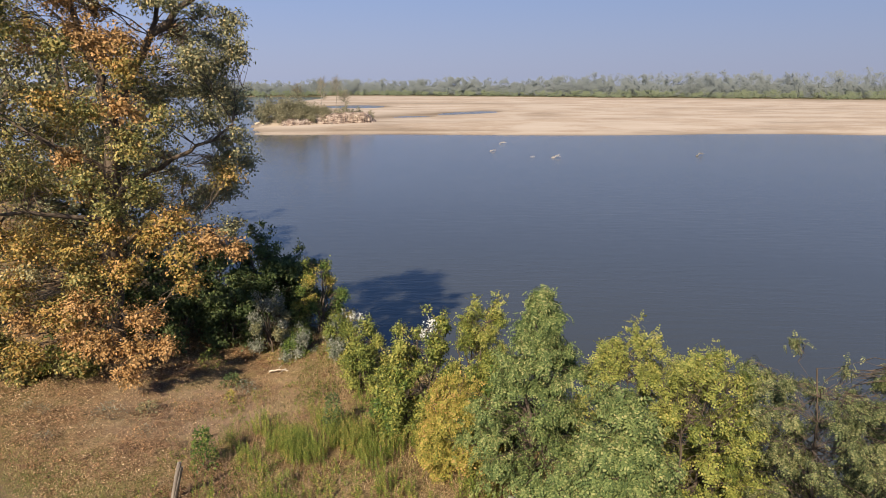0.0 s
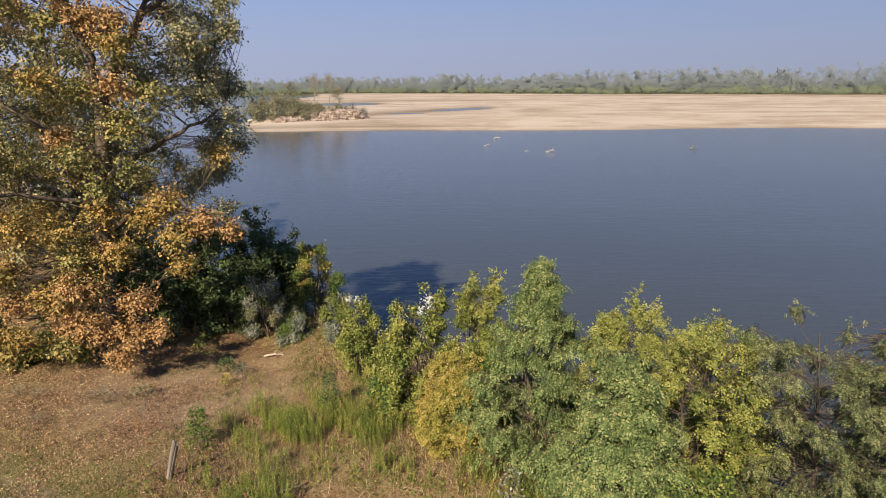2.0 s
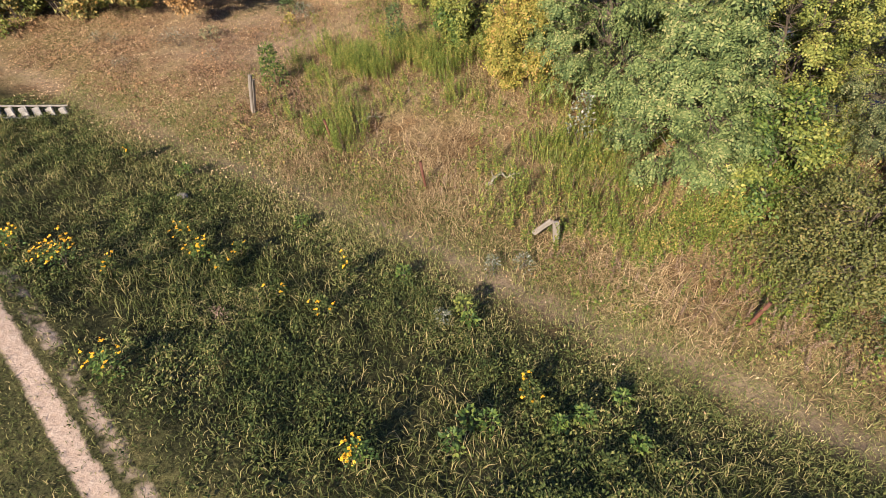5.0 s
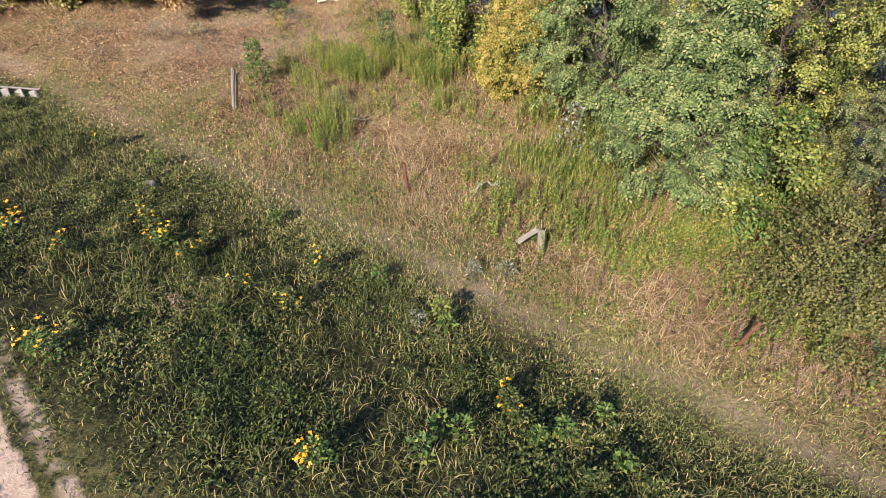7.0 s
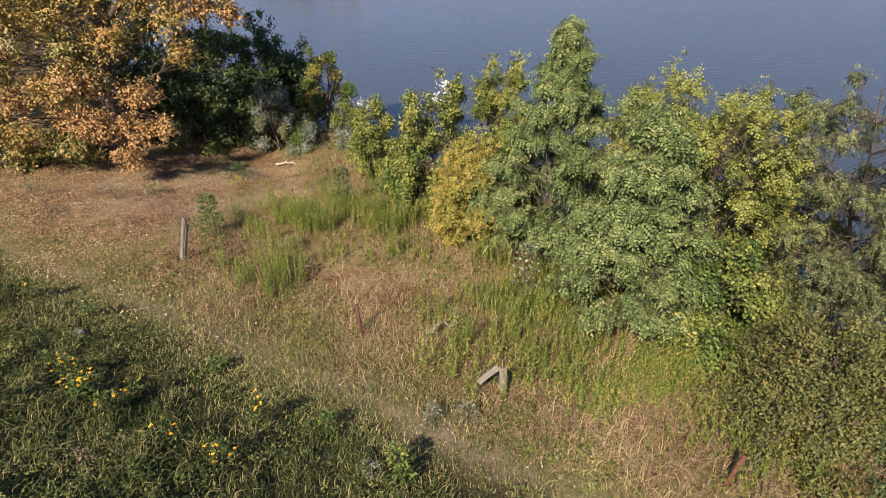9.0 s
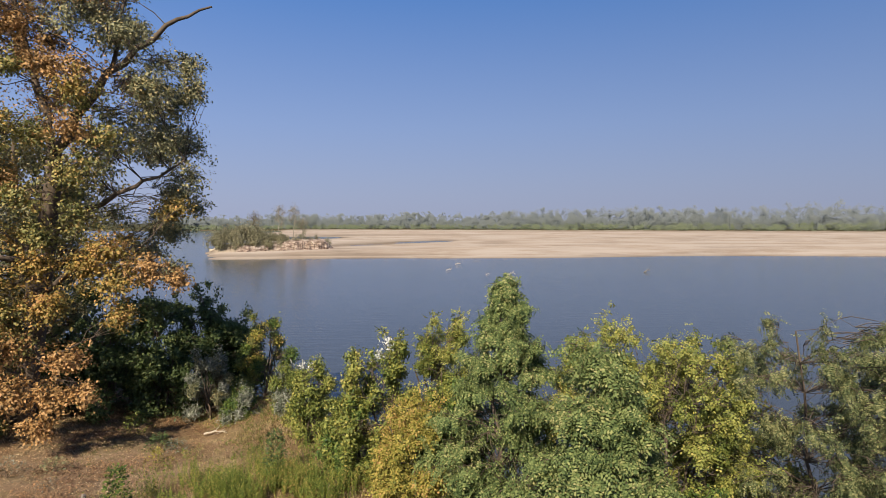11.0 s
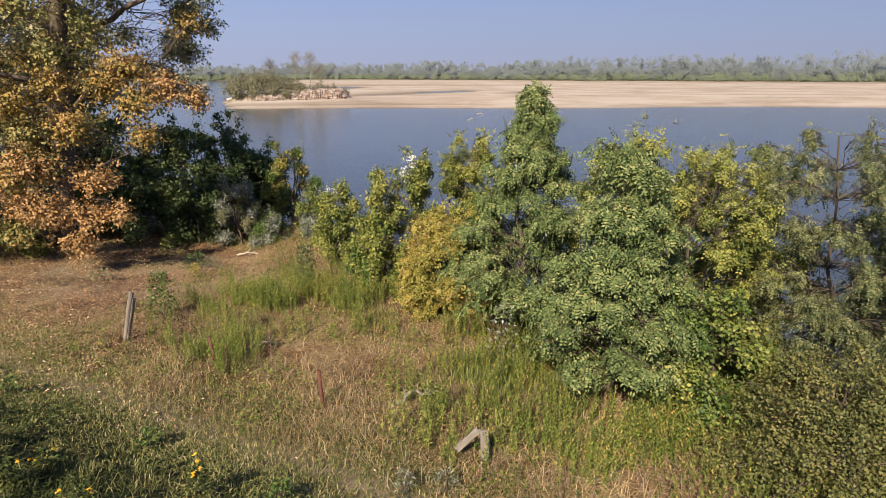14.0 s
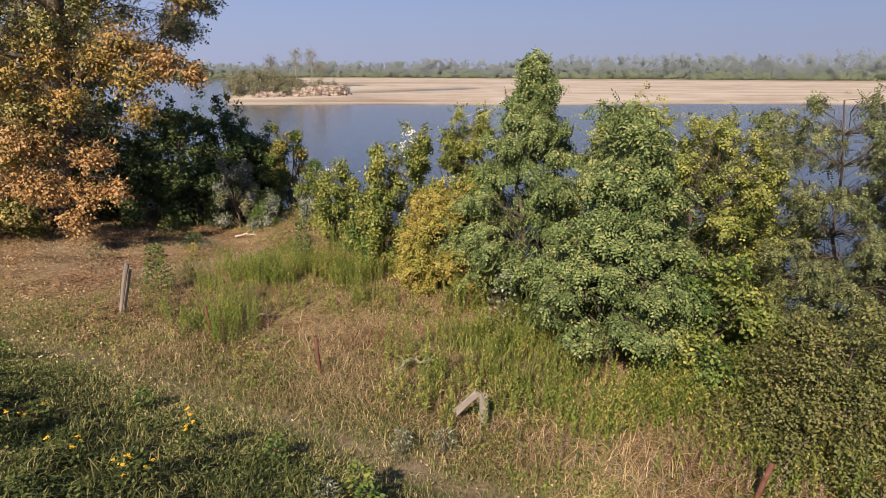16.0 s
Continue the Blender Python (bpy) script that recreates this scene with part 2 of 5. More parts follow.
def ground_material():
    """Dry turf, trodden dirt, green turf and river sand, blended by the 'zone' weights of the terrain."""
    mat, tree, bsdf, out = nodes_of("ground")
    zone = tree.nodes.new("ShaderNodeVertexColor")
    zone.layer_name = "zone"
    sep = tree.nodes.new("ShaderNodeSeparateColor")
    tree.links.new(zone.outputs["Color"], sep.inputs[0])
    fine, mid, slow = noise_of(tree, 9.0, 6, 0.7), noise_of(tree, 1.3, 5, 0.65), noise_of(tree, 0.3, 3)
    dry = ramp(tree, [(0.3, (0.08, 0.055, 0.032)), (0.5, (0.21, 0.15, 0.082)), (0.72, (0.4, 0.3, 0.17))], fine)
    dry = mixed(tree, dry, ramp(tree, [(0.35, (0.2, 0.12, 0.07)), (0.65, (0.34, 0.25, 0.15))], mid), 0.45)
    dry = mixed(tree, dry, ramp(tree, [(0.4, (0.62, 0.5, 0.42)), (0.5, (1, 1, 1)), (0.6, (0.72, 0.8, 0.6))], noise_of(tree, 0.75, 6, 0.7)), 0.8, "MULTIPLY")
    dirt = ramp(tree, [(0.3, (0.36, 0.26, 0.195)), (0.55, (0.44, 0.335, 0.26)), (0.75, (0.5, 0.4, 0.32))], fine)
    green = ramp(tree, [(0.3, (0.03, 0.032, 0.013)), (0.55, (0.07, 0.068, 0.027)), (0.75, (0.15, 0.125, 0.055))], mid)
    sand_fine = noise_of(tree, 0.05, 6, 0.6, (0.6, 1, 1))
    sand = ramp(tree, [(0.3, (0.3, 0.25, 0.195)), (0.45, (0.42, 0.355, 0.285)), (0.7, (0.48, 0.415, 0.34))], sand_fine)
    drift = ramp(tree, [(0.47, (1, 1, 1)), (0.55, (0.66, 0.56, 0.46)), (0.6, (0.92, 0.87, 0.8))], noise_of(tree, 0.035, 8, 0.7, (0.6, 1, 1)))
    sand = mixed(tree, sand, drift, 0.5, "MULTIPLY")
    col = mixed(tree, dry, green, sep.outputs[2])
    speck = ramp(tree, [(0.36, (0.34, 0.32, 0.28)), (0.5, (0.9, 0.9, 0.86)), (0.63, (1.5, 1.45, 1.38))], noise_of(tree, 20.0, 4, 0.8))
    sown = tree.nodes.new("ShaderNodeMath")
    sown.operation = "SUBTRACT"
    sown.inputs[0].default_value = 1.0
    tree.links.new(sep.outputs[0], sown.inputs[1])
    col = mixed(tree, col, speck, sown.outputs[0], "MULTIPLY")
    col = mixed(tree, col, dirt, sep.outputs[1])
    col = mixed(tree, col, dirt, wheel_tracks(tree))
    col = mixed(tree, col, sand, sep.outputs[0])
    wet = zone.outputs["Alpha"]
    col = mixed(tree, mixed(tree, col, (0.5, 0.47, 0.42), 1.0, "MULTIPLY"), col, wet)
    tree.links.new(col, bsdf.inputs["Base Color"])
    bsdf.inputs["Roughness"].default_value, bsdf.inputs["Specular IOR Level"].default_value = 0.95, 0.15
    bumped(tree, bsdf, fine, 0.6, 0.05)
    return mat


def water_material():
    mat, tree, bsdf, out = nodes_of("river_water")
    slow = noise_of(tree, 0.02, 3, 0.5, (0.5, 1, 1))
    tree.links.new(ramp(tree, [(0.3, (0.044, 0.05, 0.053)), (0.7, (0.056, 0.063, 0.066))], slow), bsdf.inputs["Base Color"])
    bsdf.inputs["Roughness"].default_value, bsdf.inputs["IOR"].default_value = 0.12, 1.33
    ripple = noise_of(tree, 0.9, 8, 0.65, (0.35, 1.5, 1))
    bumped(tree, bsdf, ripple, 0.4, 0.09)
    return mat


M_ground, M_water = ground_material(), water_material()


# ---- mesh helpers ----
def fast_mesh(name, verts, faces):
    """A mesh from arrays: verts N x 3, faces M x k (all faces with k corners)."""
    verts, faces = np.asarray(verts, np.float32), np.asarray(faces, np.int32)
    me = bpy.data.meshes.new(name)
    m, k = faces.shape
    me.vertices.add(len(verts))
    me.loops.add(m * k)
    me.polygons.add(m)
    me.vertices.foreach_set("co", verts.ravel())
    me.loops.foreach_set("vertex_index", faces.ravel())
    me.polygons.foreach_set("loop_start", np.arange(0, m * k, k, dtype=np.int32))
    me.update(calc_edges=True)
    return me


def obj(name, me, mat, parent=None, label="", smooth=False):
    me.materials.append(mat)
    if smooth:
        me.polygons.foreach_set("use_smooth", np.ones(len(me.polygons), bool))
    ob = new(name, me)
    if parent:
        ob.parent = parent
    if label:
        ob["label"] = label
    return ob


def unit(a):
    return a / np.maximum(np.linalg.norm(a, axis=-1, keepdims=True), 1e-9)


LEAF = (np.array([(0, 0, 0), (-0.31, 0.4, 0.1), (0, 1, -0.06), (0.31, 0.4, 0.1)]), np.array([(0, 1, 2), (0, 2, 3)]))
LANCE = (np.array([(0, 0, 0), (-0.14, 0.45, 0.03), (0, 1, -0.1), (0.14, 0.45, 0.03)]), np.array([(0, 1, 2), (0, 2, 3)]))


def pinnate(pairs, w=0.07, l=0.26):
    """A feathered leaf: pairs of oval leaflets along a drooping stalk."""
    v, f = [], []
    for i in range(pairs * 2 + 1):
        y = (i // 2 + 1) / (pairs + 0.6)
        z = -0.22 * y * y
        s = 0 if i == pairs * 2 else (-1 if i % 2 else 1)
        dx, dy = (s * 0.95, 0.3) if s else (0, 1)
        px, py = -dy, dx
        b = len(v)
        for a, o in ((0.02, 0), (0.5, w), (1, 0), (0.5, -w)):
            v.append((dx * l * a + px * o, y * 0.9 + dy * l * a + py * o, z - 0.06 * a))
        f += [(b, b + 1, b + 2), (b, b + 2, b + 3)]
    return np.array(v), np.array(f)


FROND = pinnate(4, 0.08, 0.31)
MAPLE = pinnate(2, 0.15, 0.42)


def foliage(template, pos, axis, up, size):
    """Copies of a leaf at pos, lying along axis, facing up. Returns verts and faces."""
    tv, tf = template
    axis = unit(axis)
    side = unit(np.cross(axis, up))
    nrm = np.cross(side, axis)
    v = pos[:, None, :] + size[:, None, None] * (tv[None, :, 0, None] * side[:, None, :] + tv[None, :, 1, None] * axis[:, None, :] + tv[None, :, 2, None] * nrm[:, None, :])
    f = tf[None, :, :] + (np.arange(len(pos)) * len(tv))[:, None, None]
    return v.reshape(-1, 3), f.reshape(-1, 3)


def join(parts):
    vs, fs, n = [], [], 0
    for v, f in parts:
        vs.append(v)
        fs.append(f + n)
        n += len(v)
    return np.concatenate(vs), np.concatenate(fs)


def tube(points, radii, sides=6):
    """A tapered tube along points."""
    p = np.asarray(points, float)
    d = unit(np.gradient(p, axis=0))
    ref = np.array((0.31, 0.77, 0.55))
    a = unit(np.cross(d, ref))
    b = np.cross(d, a)
    ang = np.arange(sides) * 2 * np.pi / sides
    ring = np.cos(ang)[None, :, None] * a[:, None, :] + np.sin(ang)[None, :, None] * b[:, None, :]
    v = (p[:, None, :] + ring * np.asarray(radii, float)[:, None, None]).reshape(-1, 3)
    f = []
    for i in range(len(p) - 1):
        for j in range(sides):
            k = (j + 1) % sides
            f += [(i * sides + j, i * sides + k, (i + 1) * sides + k), (i * sides + j, (i + 1) * sides + k, (i + 1) * sides + j)]
    return v, np.array(f)


def bent(rng, a, b, n=6, wob=0.06, lift=0.0):
    """A wavy line from a to b, bowed upward by lift."""
    a, b = np.asarray(a, float), np.asarray(b, float)
    t = np.linspace(0, 1, n)[:, None]
    p = a + (b - a) * t
    length = np.linalg.norm(b - a)
    w = rng.normal(0, wob * length, (n, 3)) * np.sin(t * np.pi)
    p = p + w
    p[:, 2] += lift * length * np.sin(t[:, 0] * np.pi)
    return p


# ---- terrain ----
def smooth(a, b, x):
    t = np.clip((x - a) / (b - a), 0, 1)
    return t * t * (3 - 2 * t)


def wave(x, y, s, seed):
    """A cheap smooth random field, about -1 to 1."""
    r = np.random.RandomState(seed)
    out = 0
    for _ in range(5):
        a, p, q = r.uniform(0, 6.28), r.uniform(0, 6.28), r.uniform(0.6, 1.7)
        out = out + np.sin((x * math.cos(a) + y * math.sin(a)) * q / s + p)
    return out / 3.0


def dike_in(x, y):
    """Metres inward from the foot of the dike."""
    return (x + 1.35) * -0.467 + (y - 8.35) * -0.884


def road_line(x):
    """How far in the wheel track on the crest runs."""
    return 6.15 + 0.27 * np.clip(x + 3.9, -4, 1.5)


def bank_out(x, y):
    """Metres past the top of the river bank."""
    return (x + 3.2) * 0.70 + (y - 21.6) * 0.72 + 0.7 * wave(x, y, 5.0, 3)


def far_foot(x):
    return 755 - 0.445 * np.clip(x, -90, 600) + 12 * wave(x, 0 * x, 60.0, 9)


def sand_front(x):
    return 173.5 + 4.5 * wave(x, 0 * x, 26.0, 5) - 3 * smooth(90, 180, x)


def island(x, y):
    """1 on the small river island, 0 off it."""
    return np.exp(-(((x + 49) / 22.0) ** 4) - (((y - island_front(x) - 18) / 13.0) ** 4))


def island_front(x):
    return 207 + 0.62 * np.clip(x + 57, 0, 40)


def height(x, y):
    x, y = np.asarray(x, float), np.asarray(y, float)
    d = dike_in(x, y)
    z = 0.12 + 0.06 * wave(x, y, 1.6, 1) + 0.05 * wave(x, y, 0.7, 2)
    q = 0.44 * (d - 0.2)
    ramp_up = np.minimum(0.5 * (q + np.sqrt(q * q + 0.06)), 2.42 - 0.25 * np.exp(-np.maximum(d - 5.0, 0)))
    z = z + ramp_up - 0.35 * smooth(8, 14, d)
    z = z + 0.045 * wave(x, y, 0.16, 52) * smooth(0.5, 1.8, d) * smooth(5.7, 4.6, d)
    e = bank_out(x, y)
    z = z - 0.9 * smooth(-9, 0, e) * smooth(-3, -9, x + 0.35 * e)
    z = z - (5.6 + 0.4 * wave(x, y, 3.0, 4)) * smooth(-0.6, 7.5, e)
    # river bed, sand bar, far bank
    bed = -6.0 + 0 * x
    s = y - sand_front(x)
    left = x + 60 + 0.16 * (y - 180) + 10 * wave(y, 0 * y, 60.0, 21)
    bar = smooth(-4, 10, s) * smooth(-14, 6, left)
    low = 0.35 * wave(x * 0.6, y, 22.0, 6) + 0.2 * wave(x * 0.4, y, 9.0, 7)
    sand = -4.25 + 0.55 * smooth(0, 40, s) + 0.18 * low
    pool = np.exp(-((x + 13) / 8.0) ** 2 - ((y - 281) / 7.0) ** 2)
    pool = np.maximum(pool, 0.95 * np.exp(-(((x - 16) * 0.6 + (y - 326) * 0.8) / 20.0) ** 2 - (((y - 326) * 0.6 - (x - 16) * 0.8) / 9.0) ** 2))
    pool = np.maximum(pool, 0.9 * np.exp(-((x + 62) / 30.0) ** 2 - ((y - 420) / 40.0) ** 2))
    sand = sand - 1.5 * pool - 0.62 * np.exp(-((y - 308 - 0.9 * x + 10 * wave(x, y, 22.0, 71)) / 24.0) ** 2) * smooth(45, 20, x) * smooth(-60, -35, x)
    sand = sand - 0.42 * np.exp(-((y - 193 - 0.05 * x + 3 * wave(x, y, 30.0, 72)) / 3.2) ** 2) * smooth(60, 0, x)
    river = bed + (sand - bed) * bar
    isle = island(x, y)
    river = np.maximum(river, -6.0 + 4.6 * smooth(0.1, 0.75, isle) + 0.25 * wave(x, y, 4.0, 8) * isle)
    f = y - far_foot(x)
    river = river + (-2.2 - river) * smooth(-8, 22, f)
    z = np.where(e > 7.5, river, np.where(e > 3, z + (river - z) * smooth(3, 7.5, e), z))
    return z


def axis_lines(lo, hi, step, grow, far_lo, far_hi, cap):
    a = list(np.arange(lo, hi + 1e-6, step))
    s = step
    while a[-1] < far_hi:
        s = min(s * grow, cap(a[-1]))
        a.append(a[-1] + s)
    s = step
    while a[0] > far_lo:
        s = min(s * grow, cap(a[0]))
        a.insert(0, a[0] - s)
    return np.array(a)


def build_ground():
    xs = axis_lines(-16, 8, 0.3, 1.15, -4000, 4500, lambda v: 9 if abs(v) < 330 else 400)
    ys = axis_lines(0, 24, 0.3, 1.13, -400, 4800, lambda v: 4.2 if v < 470 else (11 if v < 900 else 500))
    X, Y = np.meshgrid(xs, ys)
    Z = height(X, Y)
    nx, ny = len(xs), len(ys)
    idx = np.arange(nx * ny).reshape(ny, nx)
    quads = np.stack([idx[:-1, :-1], idx[:-1, 1:], idx[1:, 1:], idx[1:, :-1]], -1).reshape(-1, 4)
    me = fast_mesh("ground", np.stack([X, Y, Z], -1).reshape(-1, 3), quads)
    d, e = dike_in(X, Y), bank_out(X, Y)
    sand = smooth(5, 9, e) * smooth(6, -6, Y - far_foot(X))
    isle = island(X, Y)
    sand = sand * (1 - 0.75 * smooth(0.5, 0.9, isle))
    path = 0.36 * np.exp(-((d + 0.02 + 0.12 * wave(X, Y, 1.5, 11)) / 0.3) ** 2) * (0.75 + 0.25 * wave(X, Y, 0.6, 12))
    bare = 0.45 * np.exp(-((X + 7.5) / 3.0) ** 2 - ((Y - 17.5) / 2.0) ** 2)
    dirt = np.clip(path + bare, 0, 1) * (e < 0)
    green = smooth(0.3, 1.3, d) + 0.4 * np.exp(-((d - 0.1) / 1.1) ** 2) * smooth(-9, -4, X) + smooth(-8, 10, Y - far_foot(X)) + 0.35 * smooth(-0.5, 0.5, wave(X, Y, 1.2, 15)) * smooth(-6, 0, d)
    dry_land = smooth(WATER - 0.05, WATER + 0.45, Z)
    silt = np.exp(-((Y - 306 - 0.95 * X + 9 * wave(X, Y, 22.0, 71)) / 26.0) ** 2) * smooth(42, 18, X) * smooth(-45, -28, X)
    silt = np.maximum(silt, 0.8 * np.exp(-((Y - 194 + 2 * wave(X, Y, 30.0, 72)) / 5.0) ** 2) * smooth(30, -20, X))
    silt = np.maximum(silt, 0.55 * smooth(0.25, 0.8, wave(X * 0.5, Y, 30.0, 73)) * smooth(330, 400, Y))
    wet_sand = np.where(sand > 0.5, dry_land * (1 - 0.85 * silt), 1.0)
    attr = me.color_attributes.new("zone", "FLOAT_COLOR", "POINT")
    rgba = np.stack([sand, dirt, np.clip(green, 0, 1), wet_sand], -1).astype(np.float32)
    attr.data.foreach_set("color", rgba.ravel())
    ob = obj("ground", me, M_ground, smooth=True)
    tagged(ob, "dry autumn river meadow, dike slope, bank and pale sand bars", "ground", kind="structure")


def build_water():
    xs, ys = np.array([-4000, -300, -60, 60, 400, 4500.0]), np.array([-60, 30, 120, 300, 900.0])
    X, Y = np.meshgrid(xs, ys)
    idx = np.arange(X.size).reshape(X.shape)
    quads = np.stack([idx[:-1, :-1], idx[:-1, 1:], idx[1:, 1:], idx[1:, :-1]], -1).reshape(-1, 4)
    me = fast_mesh("water", np.stack([X, Y, 0 * X + WATER], -1).reshape(-1, 3), quads)
    tagged(obj("water", me, M_water), "wide muddy grey-blue river with a calm rippled surface", "river", kind="structure")


build_ground()
build_water()


# ---- trees and bushes ----
def ground_at(x, y):
    return float(height(np.array([x]), np.array([y]))[0])


def plant(name, label, category, x, y, trunk, lobes, mats, template=LEAF, size=0.1, leaves=9, spread=0.22, droop=0.3,
          bark=None, seed=1, stems=1, limb_r=0.35, group="", twig_r=0.006, base_r=0.06, shell=0.5, bare=0.15, spray=0.3, skeleton=()):
    """A tree or bush: tapered stems with a limb to each lobe, twigs inside the lobes, and a leafy crown.
    lobes: (dx, dy, z, rx, ry, rz, twigs, material index), from the foot of the trunk. trunk: the height to which it rises."""
    rng = np.random.RandomState(seed)
    bark = bark or M_bark
    z0 = ground_at(x, y) - 0.05
    root = new(name)
    root.location = (x, y, z0)
    tagged(root, label, category, group)
    top = np.array((rng.normal(0, 0.04) * trunk, rng.normal(0, 0.04) * trunk, trunk))
    twigwork, lines = [], []
    for s in range(stems):
        off = np.array((rng.normal(0, 0.12), rng.normal(0, 0.12), 0)) * (stems > 1)
        tp = top + (rng.normal(0, 0.12 * trunk, 3) * (1, 1, 0.3) if stems > 1 else 0)
        line = bent(rng, off, tp, 9, 0.02)
        v, f = tube(line, np.linspace(base_r, base_r * 0.3, 9), 8)
        obj("trunk" if stems == 1 else "stem", fast_mesh("trunk", v, f), bark, root, smooth=True)
        lines.append(line)
    for points, r0, r1 in skeleton:
        p = np.asarray(points, float)
        k = np.linspace(0, len(p) - 1, 4 * len(p) - 3)
        line = np.stack([np.interp(k, np.arange(len(p)), p[:, j]) for j in range(3)], -1) + rng.normal(0, 0.05, (len(k), 3))
        v, f = tube(line, np.linspace(r0, r1, len(line)), 8)
        obj("limb", fast_mesh("limb", v, f), bark, root, smooth=True)
        lines.append(line)
    wood = np.concatenate(lines)
    crowns = {}
    for dx, dy, z, rx, ry, rz, twigs, mi in lobes:
        c = np.array((dx, dy, z))
        r = np.array((rx, ry, rz))
        line = lines[rng.randint(len(lines))]
        below = line[line[:, 2] < max(z - 0.25 * rz, line[1, 2] + 1e-3)]
        start = below[-1] if len(below) else line[0]
        if skeleton:
            gap = np.linalg.norm((wood - c) * (1, 1, 1.3), axis=1) + 3.0 * np.maximum(wood[:, 2] - z + 0.2, 0)
            start = wood[np.argmin(gap)]
            limb_r = 0.14
        limb = bent(rng, start, c, 6, 0.07, 0.05)
        thick = base_r * limb_r * (0.6 + 0.4 * min(1, rx)) * (1 - 0.5 * min(1, z / max(trunk, 0.1)))
        v, f = tube(limb, np.linspace(thick, thick * 0.35, 6), 5)
        if stems == 1:
            obj("limb", fast_mesh("limb", v, f), bark, root, smooth=True)
        else:
            twigwork.append((v, f))
        d = unit(rng.normal(0, 1, (twigs, 3)))
        rad = shell + (1 - shell) * rng.rand(twigs) ** 0.6
        rad = rad * (1 + 0.16 * rng.normal(0, 1, twigs).clip(-1.5, 2))
        tip = c + d * r * rad[:, None]
        for i in range(0, twigs, 5):
            a = limb[rng.randint(2, 6)]
            twigwork.append(tube(bent(rng, a, tip[i], 4, 0.06, 0.04), (twig_r * 1.8, twig_r * 1.4, twig_r, twig_r * 0.5), 3))
        keep = tip[rng.rand(twigs) > bare]
        n = len(keep) * leaves
        way = unit(unit(keep - c) + rng.normal(0, 0.35, keep.shape) + np.array((0, 0, 0.15)))
        way = np.repeat(way, leaves, 0)
        pos = np.repeat(keep, leaves, 0) - way * (spray * rng.rand(n))[:, None] + rng.normal(0, spread, (n, 3)) * (1, 1, 0.7)
        outward = unit(pos - c)
        axis = way * 0.5 + rng.normal(0, 0.6, (n, 3)) + np.array((0, 0, -droop))
        up = np.array((0, 0, 1.0)) * 0.7 + outward * 0.95 + rng.normal(0, 0.28, (n, 3))
        crowns.setdefault(mi, []).append(foliage(template, pos, axis, up, size * rng.uniform(0.65, 1.25, n)))
    v, f = join(twigwork)
    tagged(obj("twigwork", fast_mesh("twigwork", v, f), bark, root, smooth=True), kind="stuff")
    for mi, parts in crowns.items():
        v, f = join(parts)
        tagged(obj("crown", fast_mesh("crown", v, f), mats[mi], root), kind="stuff")
    return root


def random_lobes(rng, n, cx, cy, z0, top, r0, r1, lobe, twigs, mats, lean=(0.0, 0.0), flat=0.75, taper=0.45):
    """Lobes filling a crown from z0 up to its top, r0 wide below and r1 wide above."""
    out = []
    for i in range(n):
        t = (i + rng.rand()) / n
        a = rng.uniform(0, 6.28)
        s = lobe * rng.uniform(0.7, 1.2) * (1 - taper * t)
        r = max(0.0, 1.3 * (r0 + (r1 - r0) * t) - 0.5 * s) * math.sqrt(rng.uniform(0.15, 1))
        z = z0 + (top - 0.75 * s - 0.1 - z0) * t
        out.append((cx + math.cos(a) * r + lean[0] * t, cy + math.sin(a) * r + lean[1] * t, z, s, s, s * flat, twigs, mats[rng.randint(len(mats))]))
    return out


POPLAR = [M_poplar_green, M_poplar_grey, M_poplar_yellow, M_poplar_orange]


def poplar(x, y, seed, h, w, label, extra=(), twigs=66, n=150, leaves=13, mats=(0, 1, 0, 2, 1, 3, 0), size=0.11):
    rng = np.random.RandomState(seed)
    lobes = random_lobes(rng, n, 0, 0, h * 0.16, h, w, w * 0.42, 1.7, twigs, mats)
    return plant("poplar_tree", label, "tree", x, y, h * 0.88, lobes + list(extra), POPLAR, LEAF, size, leaves, 0.09, 0.35, M_bark, seed, 1, 0.42, twig_r=0.01, base_r=0.3, bare=0.1, shell=0.3, spray=0.55)


